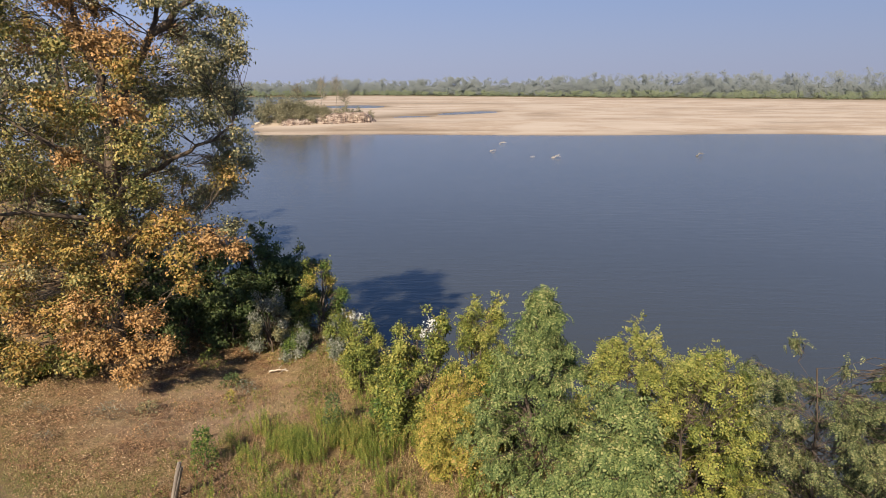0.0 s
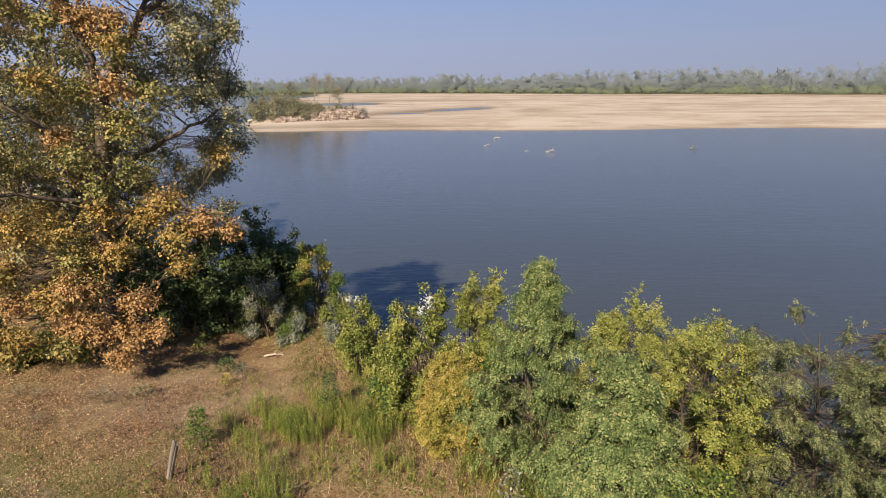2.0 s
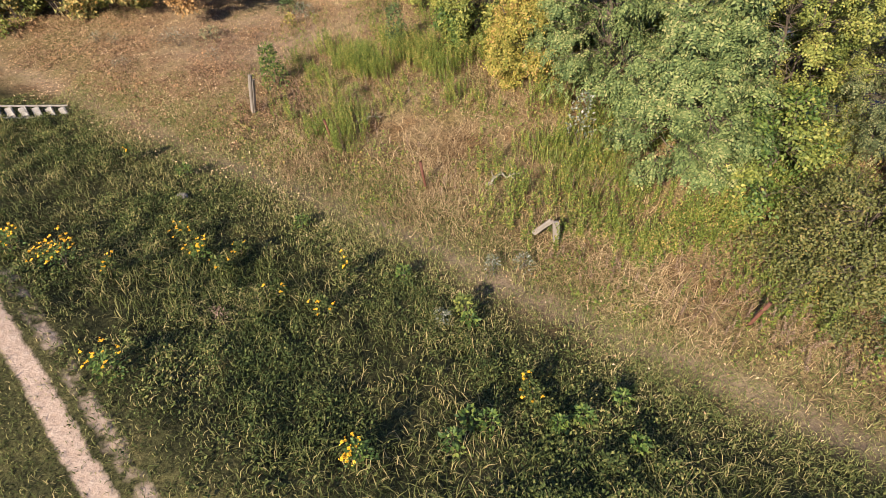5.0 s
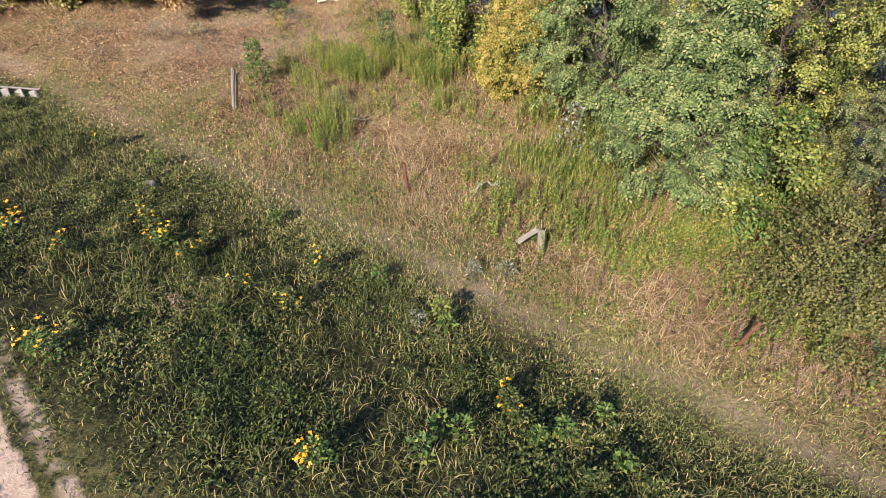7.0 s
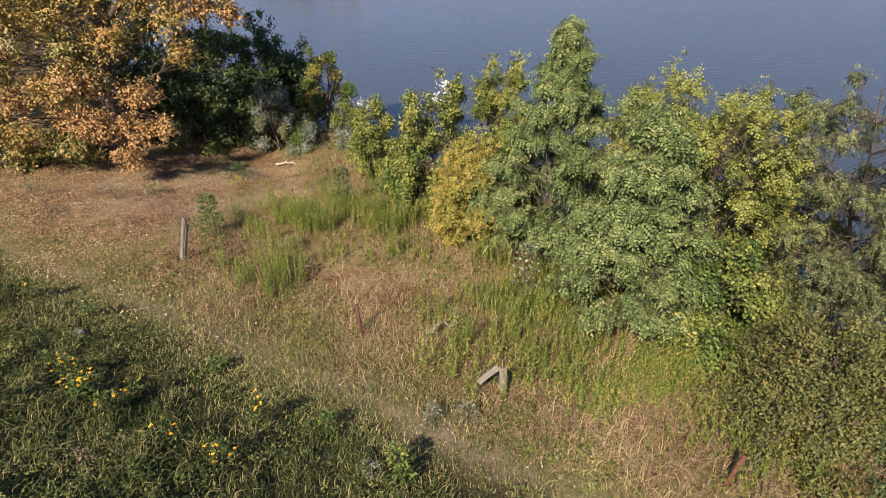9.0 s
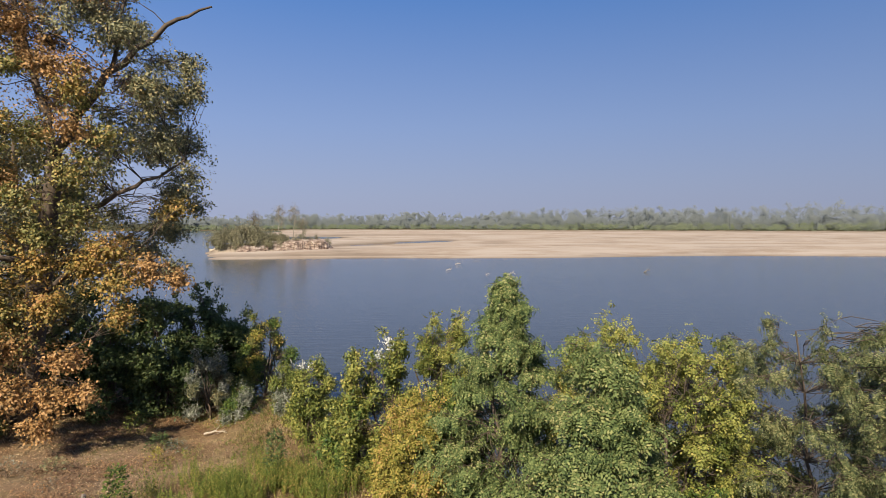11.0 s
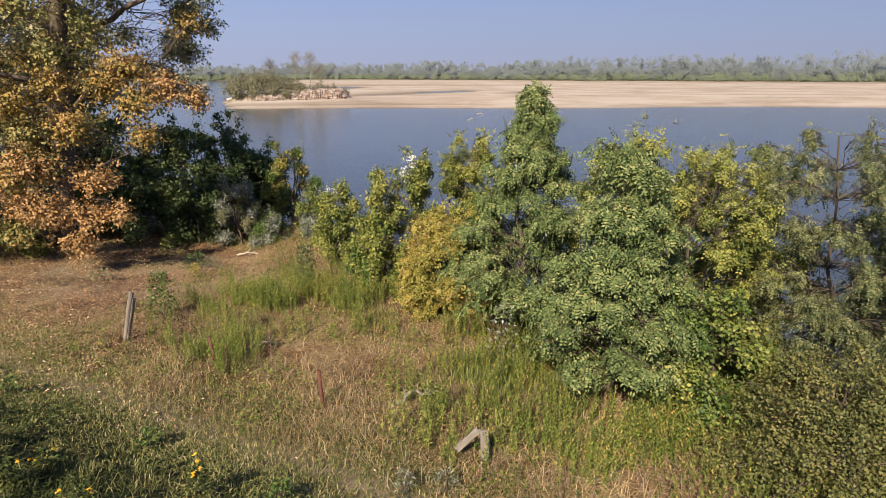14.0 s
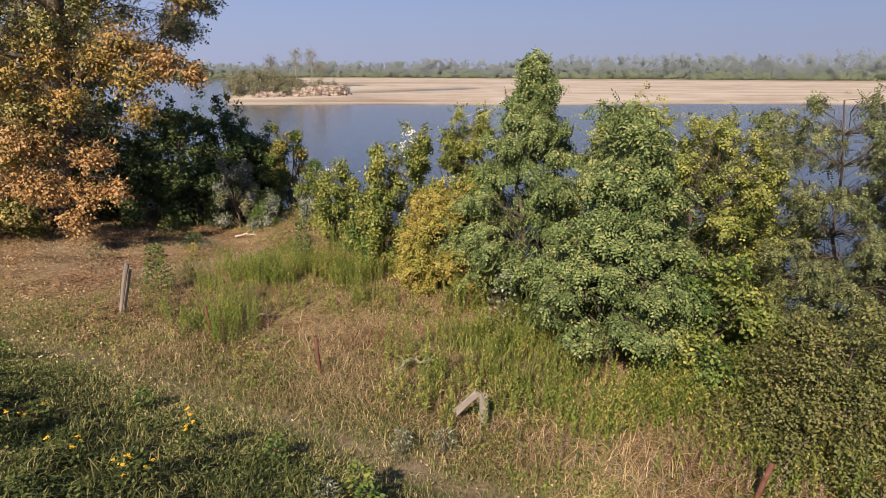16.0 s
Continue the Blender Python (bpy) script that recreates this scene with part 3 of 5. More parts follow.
def old_poplar():
    """The large poplar on the bank: a leaning trunk that forks, a tall limb to each side, and loose sprays of leaves."""
    rng = np.random.RandomState(11)
    skeleton = [([(0.0, 0, 0), (0.35, 0.05, 2.5), (0.9, 0, 6.0), (1.25, 0, 8.9)], 0.36, 0.24),
                ([(1.25, 0, 8.9), (1.0, 0.2, 10.4), (0.3, 0.4, 12.6), (-0.4, 0.3, 16.2)], 0.19, 0.05),
                ([(1.25, 0, 8.9), (2.1, -0.2, 10.2), (3.3, -0.4, 11.6), (5.2, -0.5, 13.2), (6.6, -0.4, 13.9)], 0.2, 0.03),
                ([(2.1, -0.2, 10.2), (3.0, 0.6, 12.2), (3.4, 0.9, 15.4)], 0.12, 0.03),
                ([(0.95, 0, 6.3), (2.3, -0.5, 7.0), (4.2, -0.9, 8.0), (5.6, -0.4, 8.8)], 0.13, 0.03),
                ([(0.6, 0, 4.4), (2.4, -1.2, 5.3), (4.4, -2.6, 5.9), (5.8, -3.0, 5.6)], 0.12, 0.03),
                ([(0.4, 0, 3.4), (1.2, -1.6, 3.6), (2.4, -2.8, 2.6)], 0.09, 0.03),
                ([(0.8, 0, 5.4), (-0.6, -1.4, 6.0), (-2.2, -2.4, 6.2)], 0.12, 0.03),
                ([(1.0, 0, 7.2), (-0.9, -0.8, 8.6), (-3.2, -1.2, 10.0)], 0.13, 0.03)]
    lobes = []
    for i in range(215):
        z = 2.6 + 13.4 * ((i + rng.rand()) / 215) ** 0.95
        r = np.interp(z, (2.6, 5, 8, 11, 14, 16.4), (4.2, 4.6, 5.0, 5.0, 3.9, 1.6)) * math.sqrt(rng.uniform(0.12, 1))
        a = rng.uniform(0, 6.283)
        dx, dy = 0.75 + r * math.cos(a), r * math.sin(a)
        if (dy < -2.4 and z < 7) or (dx > 1.8 and z < 5.2):
            continue
        s = rng.uniform(0.7, 1.25)
        u = rng.rand()
        mi = 1 if dx > 2.5 and dy > -2.0 else (0 if u < 0.4 else 2 if u < 0.7 else 3 if z > 9 and u > 0.82 else 1)
        lobes.append((dx, dy, z, s, s, s * 0.75, 58, mi))
    sprays = [(4.7, -3.0, 5.2, 1.0, 2), (4.4, -2.9, 6.1, 0.8, 2), (5.5, -3.0, 5.5, 0.75, 3), (6.2, -2.8, 5.2, 0.5, 3), (4.7, -3.1, 4.2, 0.65, 2), (3.7, -2.9, 5.6, 0.8, 2),
              (2.7, -3.0, 1.8, 0.85, 3), (1.6, -3.0, 2.0, 0.85, 3), (3.6, -3.0, 1.9, 0.65, 3), (2.3, -3.1, 1.0, 0.7, 3), (1.4, -3.0, 3.4, 0.95, 3), (0.3, -2.9, 3.0, 0.9, 2),
              (1.0, -2.8, 5.1, 1.0, 2), (-0.5, -2.7, 5.3, 1.0, 2), (2.2, -2.4, 6.4, 0.8, 0), (-1.6, -2.6, 3.6, 1.1, 2), (-2.6, -2.4, 5.6, 1.1, 2), (-1.0, -2.9, 1.6, 0.9, 2),
              (-2.6, -2.5, 1.8, 1.0, 0), (-3.8, -2.0, 3.6, 1.1, 0), (0.2, -2.6, 1.2, 0.8, 0), (3.0, -2.2, 8.3, 0.8, 0), (1.3, -2.6, 8.0, 0.6, 3), (5.5, -1.2, 7.3, 0.7, 2), (3.0, -2.9, 2.9, 0.8, 3), (2.4, -2.6, 4.4, 0.9, 2), (1.0, -2.5, 4.2, 0.9, 0), (0.6, -2.6, 2.2, 0.9, 3), (2.0, -2.2, 5.6, 0.8, 2), (-1.2, -2.4, 2.6, 0.9, 3),
              (2.6, -2.6, 11.4, 0.9, 3), (1.6, -2.2, 12.6, 0.9, 3), (5.9, -0.2, 11.2, 0.7, 1), (5.4, 0.2, 9.6, 0.9, 1), (5.5, 0.4, 12.2, 0.8, 1), (5.3, 0.0, 7.8, 0.8, 1), (4.8, 0.3, 6.6, 0.8, 1), (4.9, 0.5, 10.8, 0.9, 1)]
    lobes += [(dx, dy, z, s, s * 0.9, s * 0.8, int(105 * s + 14), mi) for dx, dy, z, s, mi in sprays]
    plant("poplar_tree", "tall old poplar turning yellow and orange on the river bank", "tree", -12.0, 21.0, 6.0, lobes, POPLAR, LEAF, 0.105, 12, 0.08, 0.35, M_bark, 11, 1, 0.3,
          twig_r=0.006, base_r=0.3, bare=0.08, shell=0.25, spray=0.45, skeleton=skeleton)


old_poplar()
poplar(-19.5, 21.0, 12, 14.5, 4.4, "poplar with thinning yellow-green leaves on the river bank", twigs=46, n=50, mats=(0, 1, 0, 2, 1))
for x, y, h, w, seed in ((-18.5, 31.5, 13.0, 3.6, 13), (-14.6, 27.2, 9.0, 2.8, 15), (-26.0, 34.0, 17.0, 4.8, 14), (-31.0, 44.0, 20.0, 5.4, 16), (-24.0, 40.0, 15.5, 4.6, 17)):
    poplar(x, y, seed, h, w, "poplar with grey-green leaves along the river bank", twigs=24, n=34, leaves=6, mats=(0, 1, 1), size=0.28)


def bush(name, label, x, y, h, w, mats, seed, template=LEAF, size=0.08, twigs=50, n=20, top=0.5, lean=(0, 0), extra=(), shoots=5, lobe=0.5, flat=0.75, **kw):
    rng = np.random.RandomState(seed)
    lobes = random_lobes(rng, n, 0, 0, h * 0.1, h, w, w * top, max(0.3, w * lobe), twigs, list(range(len(mats))), lean, flat)
    for i in range(shoots):
        a, r = rng.uniform(0, 6.283), w * top * math.sqrt(rng.rand())
        k = rng.uniform(0.92, 1.12)
        lobes.append((math.cos(a) * r + lean[0], math.sin(a) * r + lean[1], h * k - 0.22, 0.1, 0.1, rng.uniform(0.25, 0.45), 9, rng.randint(len(mats))))
    opts = dict(leaves=10, spread=0.06, spray=0.32, droop=0.25, bark=M_bark, seed=seed, stems=4, base_r=0.025 + 0.006 * h, shell=0.3)
    opts.update(kw)
    if opts.pop("white", False):
        mats = mats + [M_white]
    return plant(name, label, "bush", x, y, h * 0.75, lobes + list(extra), mats, template, size, **opts)


# understorey below the poplar
for i, (x, y, h, w) in enumerate([(-9.0, 24.6, 4.9, 1.9), (-7.6, 25.4, 4.6, 1.7), (-10.6, 23.4, 3.4, 1.7), (-6.7, 24.9, 3.7, 1.3), (-13.5, 23.0, 3.6, 1.9), (-8.4, 23.4, 2.8, 1.4), (-6.0, 25.9, 3.6, 1.3), (-11.5, 26.0, 5.0, 2.0)]):
    bush("understorey_bush", "dense dark green shrub in the shade below a poplar", x, y, h, w, [M_under], 30 + i, size=0.13, twigs=50, leaves=7, n=16 if x < -11 else 36, group="shrubs below the poplar")
for i, (x, y, h, w) in enumerate([(-14.8, 18.9, 1.9, 1.2), (-16.4, 18.8, 2.4, 1.4), (-12.8, 19.6, 1.3, 0.9), (-18.2, 18.4, 2.2, 1.3)]):
    bush("shrub", "low green and yellow shrub at the foot of a poplar", x, y, h, w, [M_lime, M_poplar_green], 40 + i, size=0.1, group="low shrubs at the poplar")

# bushes on the edge of the bank
bush("willow_bush", "silvery grey willow bush at the edge of the bank", -6.45, 22.6, 2.6, 0.8, [M_silver, M_poplar_grey, M_silver], 51, LANCE, 0.13, 60, n=30, top=0.6, flat=1.3, lobe=0.4)
bush("willow_bush", "low silvery willow bush on dry grass", -5.0, 21.5, 1.25, 0.62, [M_silver, M_green], 52, LANCE, 0.11, 60, flat=1.1)
bush("bank_bush", "green and yellow bush with some orange leaves above the water", -4.4, 23.4, 3.3, 1.15, [M_lime, M_olive, M_green, M_lime, M_gold], 53, twigs=60, n=34, flat=1.1, lobe=0.36, top=0.6)
bush("bank_bush", "grey-green thin bush with silver leaf tips", -3.1, 20.5, 1.8, 0.75, [M_silver, M_lime, M_lime], 54, LANCE, 0.12, 55, flat=1.3, extra=[(0.5, -0.2, 1.9, 0.12, 0.12, 0.3, 9, 3), (0.75, -0.1, 1.8, 0.14, 0.14, 0.3, 9, 3)], white=True)
bush("bank_bush", "leafy yellow-green bush at the edge of the bank", -1.9, 18.3, 2.35, 0.72, [M_lime, M_yellow, M_lime], 55, twigs=46, n=34, flat=1.0, lobe=0.5, top=0.7)
bush("bank_bush", "bright green bush below taller trees on the bank", -0.65, 15.9, 2.3, 0.8, [M_green, M_lime, M_lime], 56, twigs=46, n=34, flat=1.0, lobe=0.45)
bush("white_poplar", "young poplar with white leaf undersides at its top", 0.1, 16.0, 3.75, 1.2, [M_lime, M_lime, M_yellow], 57, twigs=42, n=52, top=0.6, flat=1.2, lobe=0.34, shoots=8,
     extra=[(0.25, -0.3, 3.65, 0.1, 0.1, 0.25, 7, 3), (0.05, -0.3, 3.4, 0.14, 0.12, 0.2, 7, 3), (0.4, -0.35, 3.1, 0.12, 0.1, 0.2, 6, 3)], white=True)
bush("ash_leaved_maple", "slender yellow-green maple on the bank", 1.75, 15.9, 3.95, 0.95, [M_lime, M_yellow, M_lime], 58, MAPLE, 0.14, 30, n=60, lobe=0.36, top=0.55, shoots=10, flat=1.5, leaves=5)
bush("ash_leaved_maple", "low golden yellow maple bush in front of green trees", 1.05, 14.3, 2.5, 1.1, [M_gold], 59, MAPLE, 0.145, 34, n=52, lobe=0.36, top=0.6, shoots=9, flat=1.0, leaves=6)
bush("bank_bush", "green bush between the golden maple and the robinias", 1.9, 14.9, 2.8, 1.05, [M_lime, M_green], 70, twigs=50, n=24)


# robinias and maples of the thicket
def robinia(label, x, y, h, w, seed, mats, twigs=30, n=40, top=0.2, lobe=0.36, flat=0.45, **kw):
    """Feathered leaves hanging in flat tiers, with dark gaps between them."""
    rng = np.random.RandomState(seed)
    lobes = random_lobes(rng, n, 0, 0, h * 0.2, h, w, w * top, w * lobe, twigs, list(range(len(mats))), flat=flat, taper=0.62 if top < 0.4 else 0.4)
    for i in range(8):
        a, k = rng.uniform(0, 6.283), rng.uniform(0.45, 1.0)
        r = w * (1 + (top - 1) * k) * 0.85
        lobes.append((math.cos(a) * r, math.sin(a) * r, h * k - 0.1, 0.42, 0.42, 0.15, 12, rng.randint(len(mats))))
    for i in range(9):
        a, k = i * 0.698 + rng.uniform(-0.3, 0.3), rng.uniform(0.2, 0.36)
        lobes.append((math.cos(a) * w * 0.75, math.sin(a) * w * 0.75, h * k, w * 0.4, w * 0.4, w * 0.26, twigs, rng.randint(len(mats))))
    for k in (0.24, 0.3, 0.36, 0.42, 0.48, 0.54, 0.6, 0.68, 0.76):
        r = w * (1 - 0.8 * k)
        lobes.append((rng.uniform(-0.45, 0.45) * r, -0.6 * r, h * k, 0.4 * r, 0.34 * r, 0.26 * r, twigs, rng.randint(len(mats))))
    lobes.append((0, 0, h - 0.3, 0.14, 0.14, 0.4, 10, 0))
    opts = dict(size=0.225, leaves=4, spread=0.06, spray=0.3, droop=1.0, bark=M_bark, seed=seed, stems=1, base_r=0.07, shell=0.35, twig_r=0.006)
    opts.update(kw)
    return plant("robinia_tree", label, "tree", x, y, h * 0.93, lobes, mats, FROND, **opts)


robinia("tall robinia with drooping feathered green leaves", 2.95, 13.3, 5.8, 1.8, 61, [M_robinia], n=70, twigs=28, top=0.1)
robinia("broad robinia with drooping feathered green leaves", 4.1, 10.5, 4.8, 1.5, 62, [M_robinia], n=54, twigs=36, top=0.3)
robinia("airy robinia with thin dull green feathered leaves", 8.4, 10.8, 5.25, 1.65, 63, [M_robinia_dull], twigs=14, n=150, top=0.8, bare=0.1, base_r=0.045, size=0.16, leaves=4, lobe=0.26, flat=0.7)
bush("ash_leaved_maple", "tall yellow-green maple thicket on the bank", 6.3, 11.9, 4.1, 1.45, [M_yellow, M_lime, M_yellow], 64, MAPLE, 0.13, 28, n=88, leaves=5, lobe=0.3, top=0.72, shoots=34, flat=1.4)
bush("ash_leaved_maple", "pale yellow maple with bare shoots at the top", 7.3, 14.2, 4.3, 1.3, [M_yellow], 65, MAPLE, 0.13, 26, n=60, leaves=4, lobe=0.3, top=0.65, shoots=30, flat=1.5)
bush("ash_leaved_maple", "yellow-green maple between the robinias", 5.0, 13.3, 4.2, 1.2, [M_yellow], 71, MAPLE, 0.13, 26, n=60, leaves=4, lobe=0.3, top=0.6, shoots=24, flat=1.5)
bush("hawthorn_bush", "low olive brown bush with small leaves beside the thicket", 6.35, 7.9, 2.1, 1.35, [M_olive], 66, size=0.05, twigs=60, n=36, flat=0.9, leaves=17)
bush("hawthorn_bush", "dark olive bush with small leaves beside the thicket", 7.6, 6.8, 2.1, 1.35, [M_olive, M_under], 67, size=0.05, twigs=60, n=26, leaves=15)
bush("hawthorn_bush", "low spreading olive bush with small reddish leaves in dry grass", 5.95, 7.0, 1.3, 0.95, [M_olive], 74, size=0.05, twigs=60, n=24, leaves=13)
bush("bank_bush", "dense green bush filling the thicket below the maples", 5.6, 9.9, 2.3, 1.25, [M_green, M_lime], 68, twigs=60, n=26)
robinia("grey-green robinia on the slope of the bank", 10.6, 10.6, 5.2, 1.7, 69, [M_robinia_dull], twigs=14, n=110, top=0.75, base_r=0.04, size=0.17, lobe=0.26, flat=0.7)
bush("bank_bush", "dense green bush on the bank slope behind robinias", 9.2, 8.0, 3.0, 1.3, [M_olive, M_green], 72, twigs=80, n=16)
bush("ash_leaved_maple", "yellow-green maple with thin top shoots on the bank", 8.9, 13.2, 4.0, 1.3, [M_lime, M_olive, M_yellow], 73, lobe=0.4, twigs=45, n=36, top=0.6, shoots=8)


# ---- posts, pipes, steps ----
def prism(w, d, h, cut=0.012, top_cut=0.03, seed=0):
    """An upright bar with chamfered edges and a worn, uneven top."""
    rng = np.random.RandomState(seed)
    a, b = w / 2, d / 2
    ring = [(-a + cut, -b), (a - cut, -b), (a, -b + cut), (a, b - cut), (a - cut, b), (-a + cut, b), (-a, b - cut), (-a, -b + cut)]
    bm = bmesh.new()
    rows = []
    for z, k, j in ((0, 1.0, 0), (h * 0.35, 0.98, 0.004), (h * 0.7, 1.0, 0.004), (h - top_cut, 0.97, 0.006), (h, 0.72, 0.01)):
        rows.append([bm.verts.new((x * k + rng.normal(0, j), y * k + rng.normal(0, j), z + rng.normal(0, j))) for x, y in ring])
    for r0, r1 in zip(rows, rows[1:]):
        for i in range(8):
            bm.faces.new((r0[i], r0[(i + 1) % 8], r1[(i + 1) % 8], r1[i]))
    bm.faces.new(rows[-1])
    bm.faces.new(rows[0][::-1])
    return bm


def part(name, bm, mat, parent, label="", at=None):
    me = bpy.data.meshes.new(name)
    bm.normal_update()
    bm.to_mesh(me)
    bm.free()
    ob = obj(name, me, mat, parent, label)
    if at is not None:
        ob.matrix_basis = at
    return ob


def root_at(name, x, y, label, category, group="", dz=0.0, turn=(0, 0, 0)):
    root = new(name)
    root.matrix_basis = pose(x, y, ground_at(x, y) + dz, *turn)
    return tagged(root, label, category, group)


post = root_at("wooden_post", -6.05, 12.95, "weathered grey split wooden fence post leaning in dry grass", "post", turn=(2, 20, -18))
part("post", prism(0.085, 0.09, 1.36, 0.018, 0.05, 1), M_wood, post, at=pose(0, 0, -0.08))
part("batten", prism(0.035, 0.08, 1.25, 0.01, 0.03, 2), M_wood, post, "thin loose batten beside the post", pose(0.066, 0.01, -0.08, 0, 0.6, 0))
post = root_at("broken_post", 1.54, 8.44, "short grey wooden post with a fallen rail leaning on it", "post", turn=(-3, -3, 8))
part("post", prism(0.13, 0.09, 0.6, 0.015, 0.04, 3), M_wood, post, at=pose(0, 0, -0.06))
part("rail", prism(0.11, 0.05, 0.46, 0.012, 0.03, 4), M_wood, post, "broken rail", pose(-0.42, 0.08, 0.24, 0, 50, -4))
for x, y, h, lean, turn in ((-1.16, 9.92, 0.78, -3, 0), (-3.6, 11.62, 0.72, -5, 10), (4.55, 6.52, 0.72, 13, 0)):
    pipe = root_at("steel_pipe", x, y, "rusty brown steel fence pipe standing in dry weeds", "pipe", "old fence pipes", -0.05, (0, lean, turn))
    out, bore = tube([(0, 0, 0), (0, 0, h * 0.5), (0, 0, h)], [0.031] * 3, 12), tube([(0, 0, h), (0, 0, h - 0.08)], [0.025] * 2, 12)
    n = len(out[0])
    rim = np.array([(n - 12 + i, n - 12 + (i + 1) % 12, n + (i + 1) % 12) for i in range(12)] + [(n - 12 + i, n + (i + 1) % 12, n + i) for i in range(12)])
    v, f = join([out, bore])
    obj("pipe_wall", fast_mesh("pipe_wall", v, np.concatenate([f, rim])), M_rust, pipe, smooth=True)

M_concrete = plain_material("concrete", [(0.3, (0.23, 0.21, 0.18)), (0.55, (0.36, 0.33, 0.29)), (0.75, (0.46, 0.42, 0.37))], 11.0, 0.9, 0.35, 0.01)
stairs = new("concrete_steps")
stairs.matrix_basis = pose(-11.12, 12.7, ground_at(-11.12, 12.7), 0, 0, 29)
tagged(stairs, "worn pale concrete steps climbing the grassy dike", "steps")
for i in range(13):
    part("step", prism(0.18, 0.52, 0.08, 0.015, 0.015, 20 + i), M_concrete, stairs, at=pose(-0.27 * i, 0, 0.1 * i - 0.03, 0, 0, 14))
for s in (-0.3, 0.3):
    v, f = tube([(0.1, s, 0.0), (-3.4, s, 1.25)], [0.03, 0.03], 4)
    obj("kerb", fast_mesh("kerb", v, f), M_concrete, stairs)


# ---- grass, weeds and litter ----
def scatter(rng, n, x0, x1, y0, y1, density):
    """Points thinned by density(x, y), between 0 and 1."""
    x, y = rng.uniform(x0, x1, n), rng.uniform(y0, y1, n)
    keep = rng.rand(n) < density(x, y)
    return x[keep], y[keep]


def on_ground(x, y, lift=0.0):
    return np.stack([x, y, height(x, y) + lift], -1)


def stuff(name, v, f, mat, label, category):
    return tagged(obj(name, fast_mesh(name, v, f), mat), label, category, kind="stuff")


def blades(rng, x, y, tall, lean, width, per=4, spread=0.05):
    """Tufts of bent blades, each of two joined pieces."""
    n = len(x) * per
    X, Y = np.repeat(x, per) + rng.normal(0, spread, n), np.repeat(y, per) + rng.normal(0, spread, n)
    base = on_ground(X, Y, -0.01)
    t = np.repeat(tall, per) * rng.uniform(0.55, 1.2, n)
    a = rng.uniform(0, 6.283, n)
    out = np.stack([np.cos(a), np.sin(a), 0 * a], -1)
    side = np.stack([-np.sin(a), np.cos(a), 0 * a], -1)
    l = lean * rng.uniform(0.3, 1.5, n)
    mid = base + out * (t * l * 0.35)[:, None] + np.array((0, 0, 1.0)) * (t * 0.6)[:, None]
    tip = base + out * (t * l)[:, None] + np.array((0, 0, 1.0)) * (t * np.clip(1.0 - 0.45 * l, 0.15, 1))[:, None]
    w = (width * rng.uniform(0.7, 1.4, n))[:, None]
    v = np.stack([base - side * w, base + side * w, mid + side * w * 0.75, mid - side * w * 0.75, tip], 1).reshape(-1, 3)
    f = (np.array([(0, 1, 2), (0, 2, 3), (3, 2, 4)])[None] + (np.arange(n) * 5)[:, None, None]).reshape(-1, 3)
    return v, f


def herbs(rng, x, y, size, per, tall, template=LEAF, up=0.5):
    """Low leafy weeds: leaves spread round a point and up a short stem."""
    n = len(x) * per
    X, Y = np.repeat(x, per), np.repeat(y, per)
    H = np.repeat(tall, per) * rng.rand(n)
    a = rng.uniform(0, 6.283, n)
    pos = on_ground(X, Y) + np.stack([np.cos(a) * 0.03, np.sin(a) * 0.03, H], -1) + rng.normal(0, 0.03, (n, 3)) * (1, 1, 0.3)
    axis = np.stack([np.cos(a), np.sin(a), up + 0 * a], -1) + rng.normal(0, 0.25, (n, 3))
    return foliage(template, pos, axis, np.array((0, 0, 1.0)) + rng.normal(0, 0.2, (n, 3)), np.repeat(size, per) * rng.uniform(0.6, 1.3, n))


def spot(x, y, cx, cy, rx, ry):
    return np.exp(-((x - cx) / rx) ** 2 - ((y - cy) / ry) ** 2)


def tracks(x, y):
    """1 on the trodden path and the dirt road, 0 elsewhere."""
    d = dike_in(x, y)
    return np.clip(0.9 * np.exp(-((d + 0.02 + 0.12 * wave(x, y, 1.5, 11)) / 0.3) ** 2) + np.exp(-((d - road_line(x)) / 0.2) ** 4), 0, 1)


def rods(x, y):
    """How thickly the goldenrod stands."""
    r = spot(x, y, -3.3, 15.4, 1.5, 1.0) + spot(x, y, -1.3, 15.4, 0.9, 0.8) + 0.6 * spot(x, y, 4.0, 8.5, 1.7, 1.0) + 0.5 * spot(x, y, 2.2, 10.6, 0.9, 0.9) + 0.2 * spot(x, y, -4.4, 12.9, 0.9, 0.5)
    r = r + 0.42 * smooth(-0.2, 0.8, wave(x, y, 0.55, 31)) * smooth(-0.9, -1.8, dike_in(x, y)) * smooth(-5.5, -3.5, x)
    return np.clip(r, 0, 1)


rng = np.random.RandomState(101)
# green turf of the dike: short at its foot and on the crest, rank between
def rank(x, y):
    d = dike_in(x, y)
    return smooth(0.4, 2.4, d) * smooth(5.6, 4.3, d)


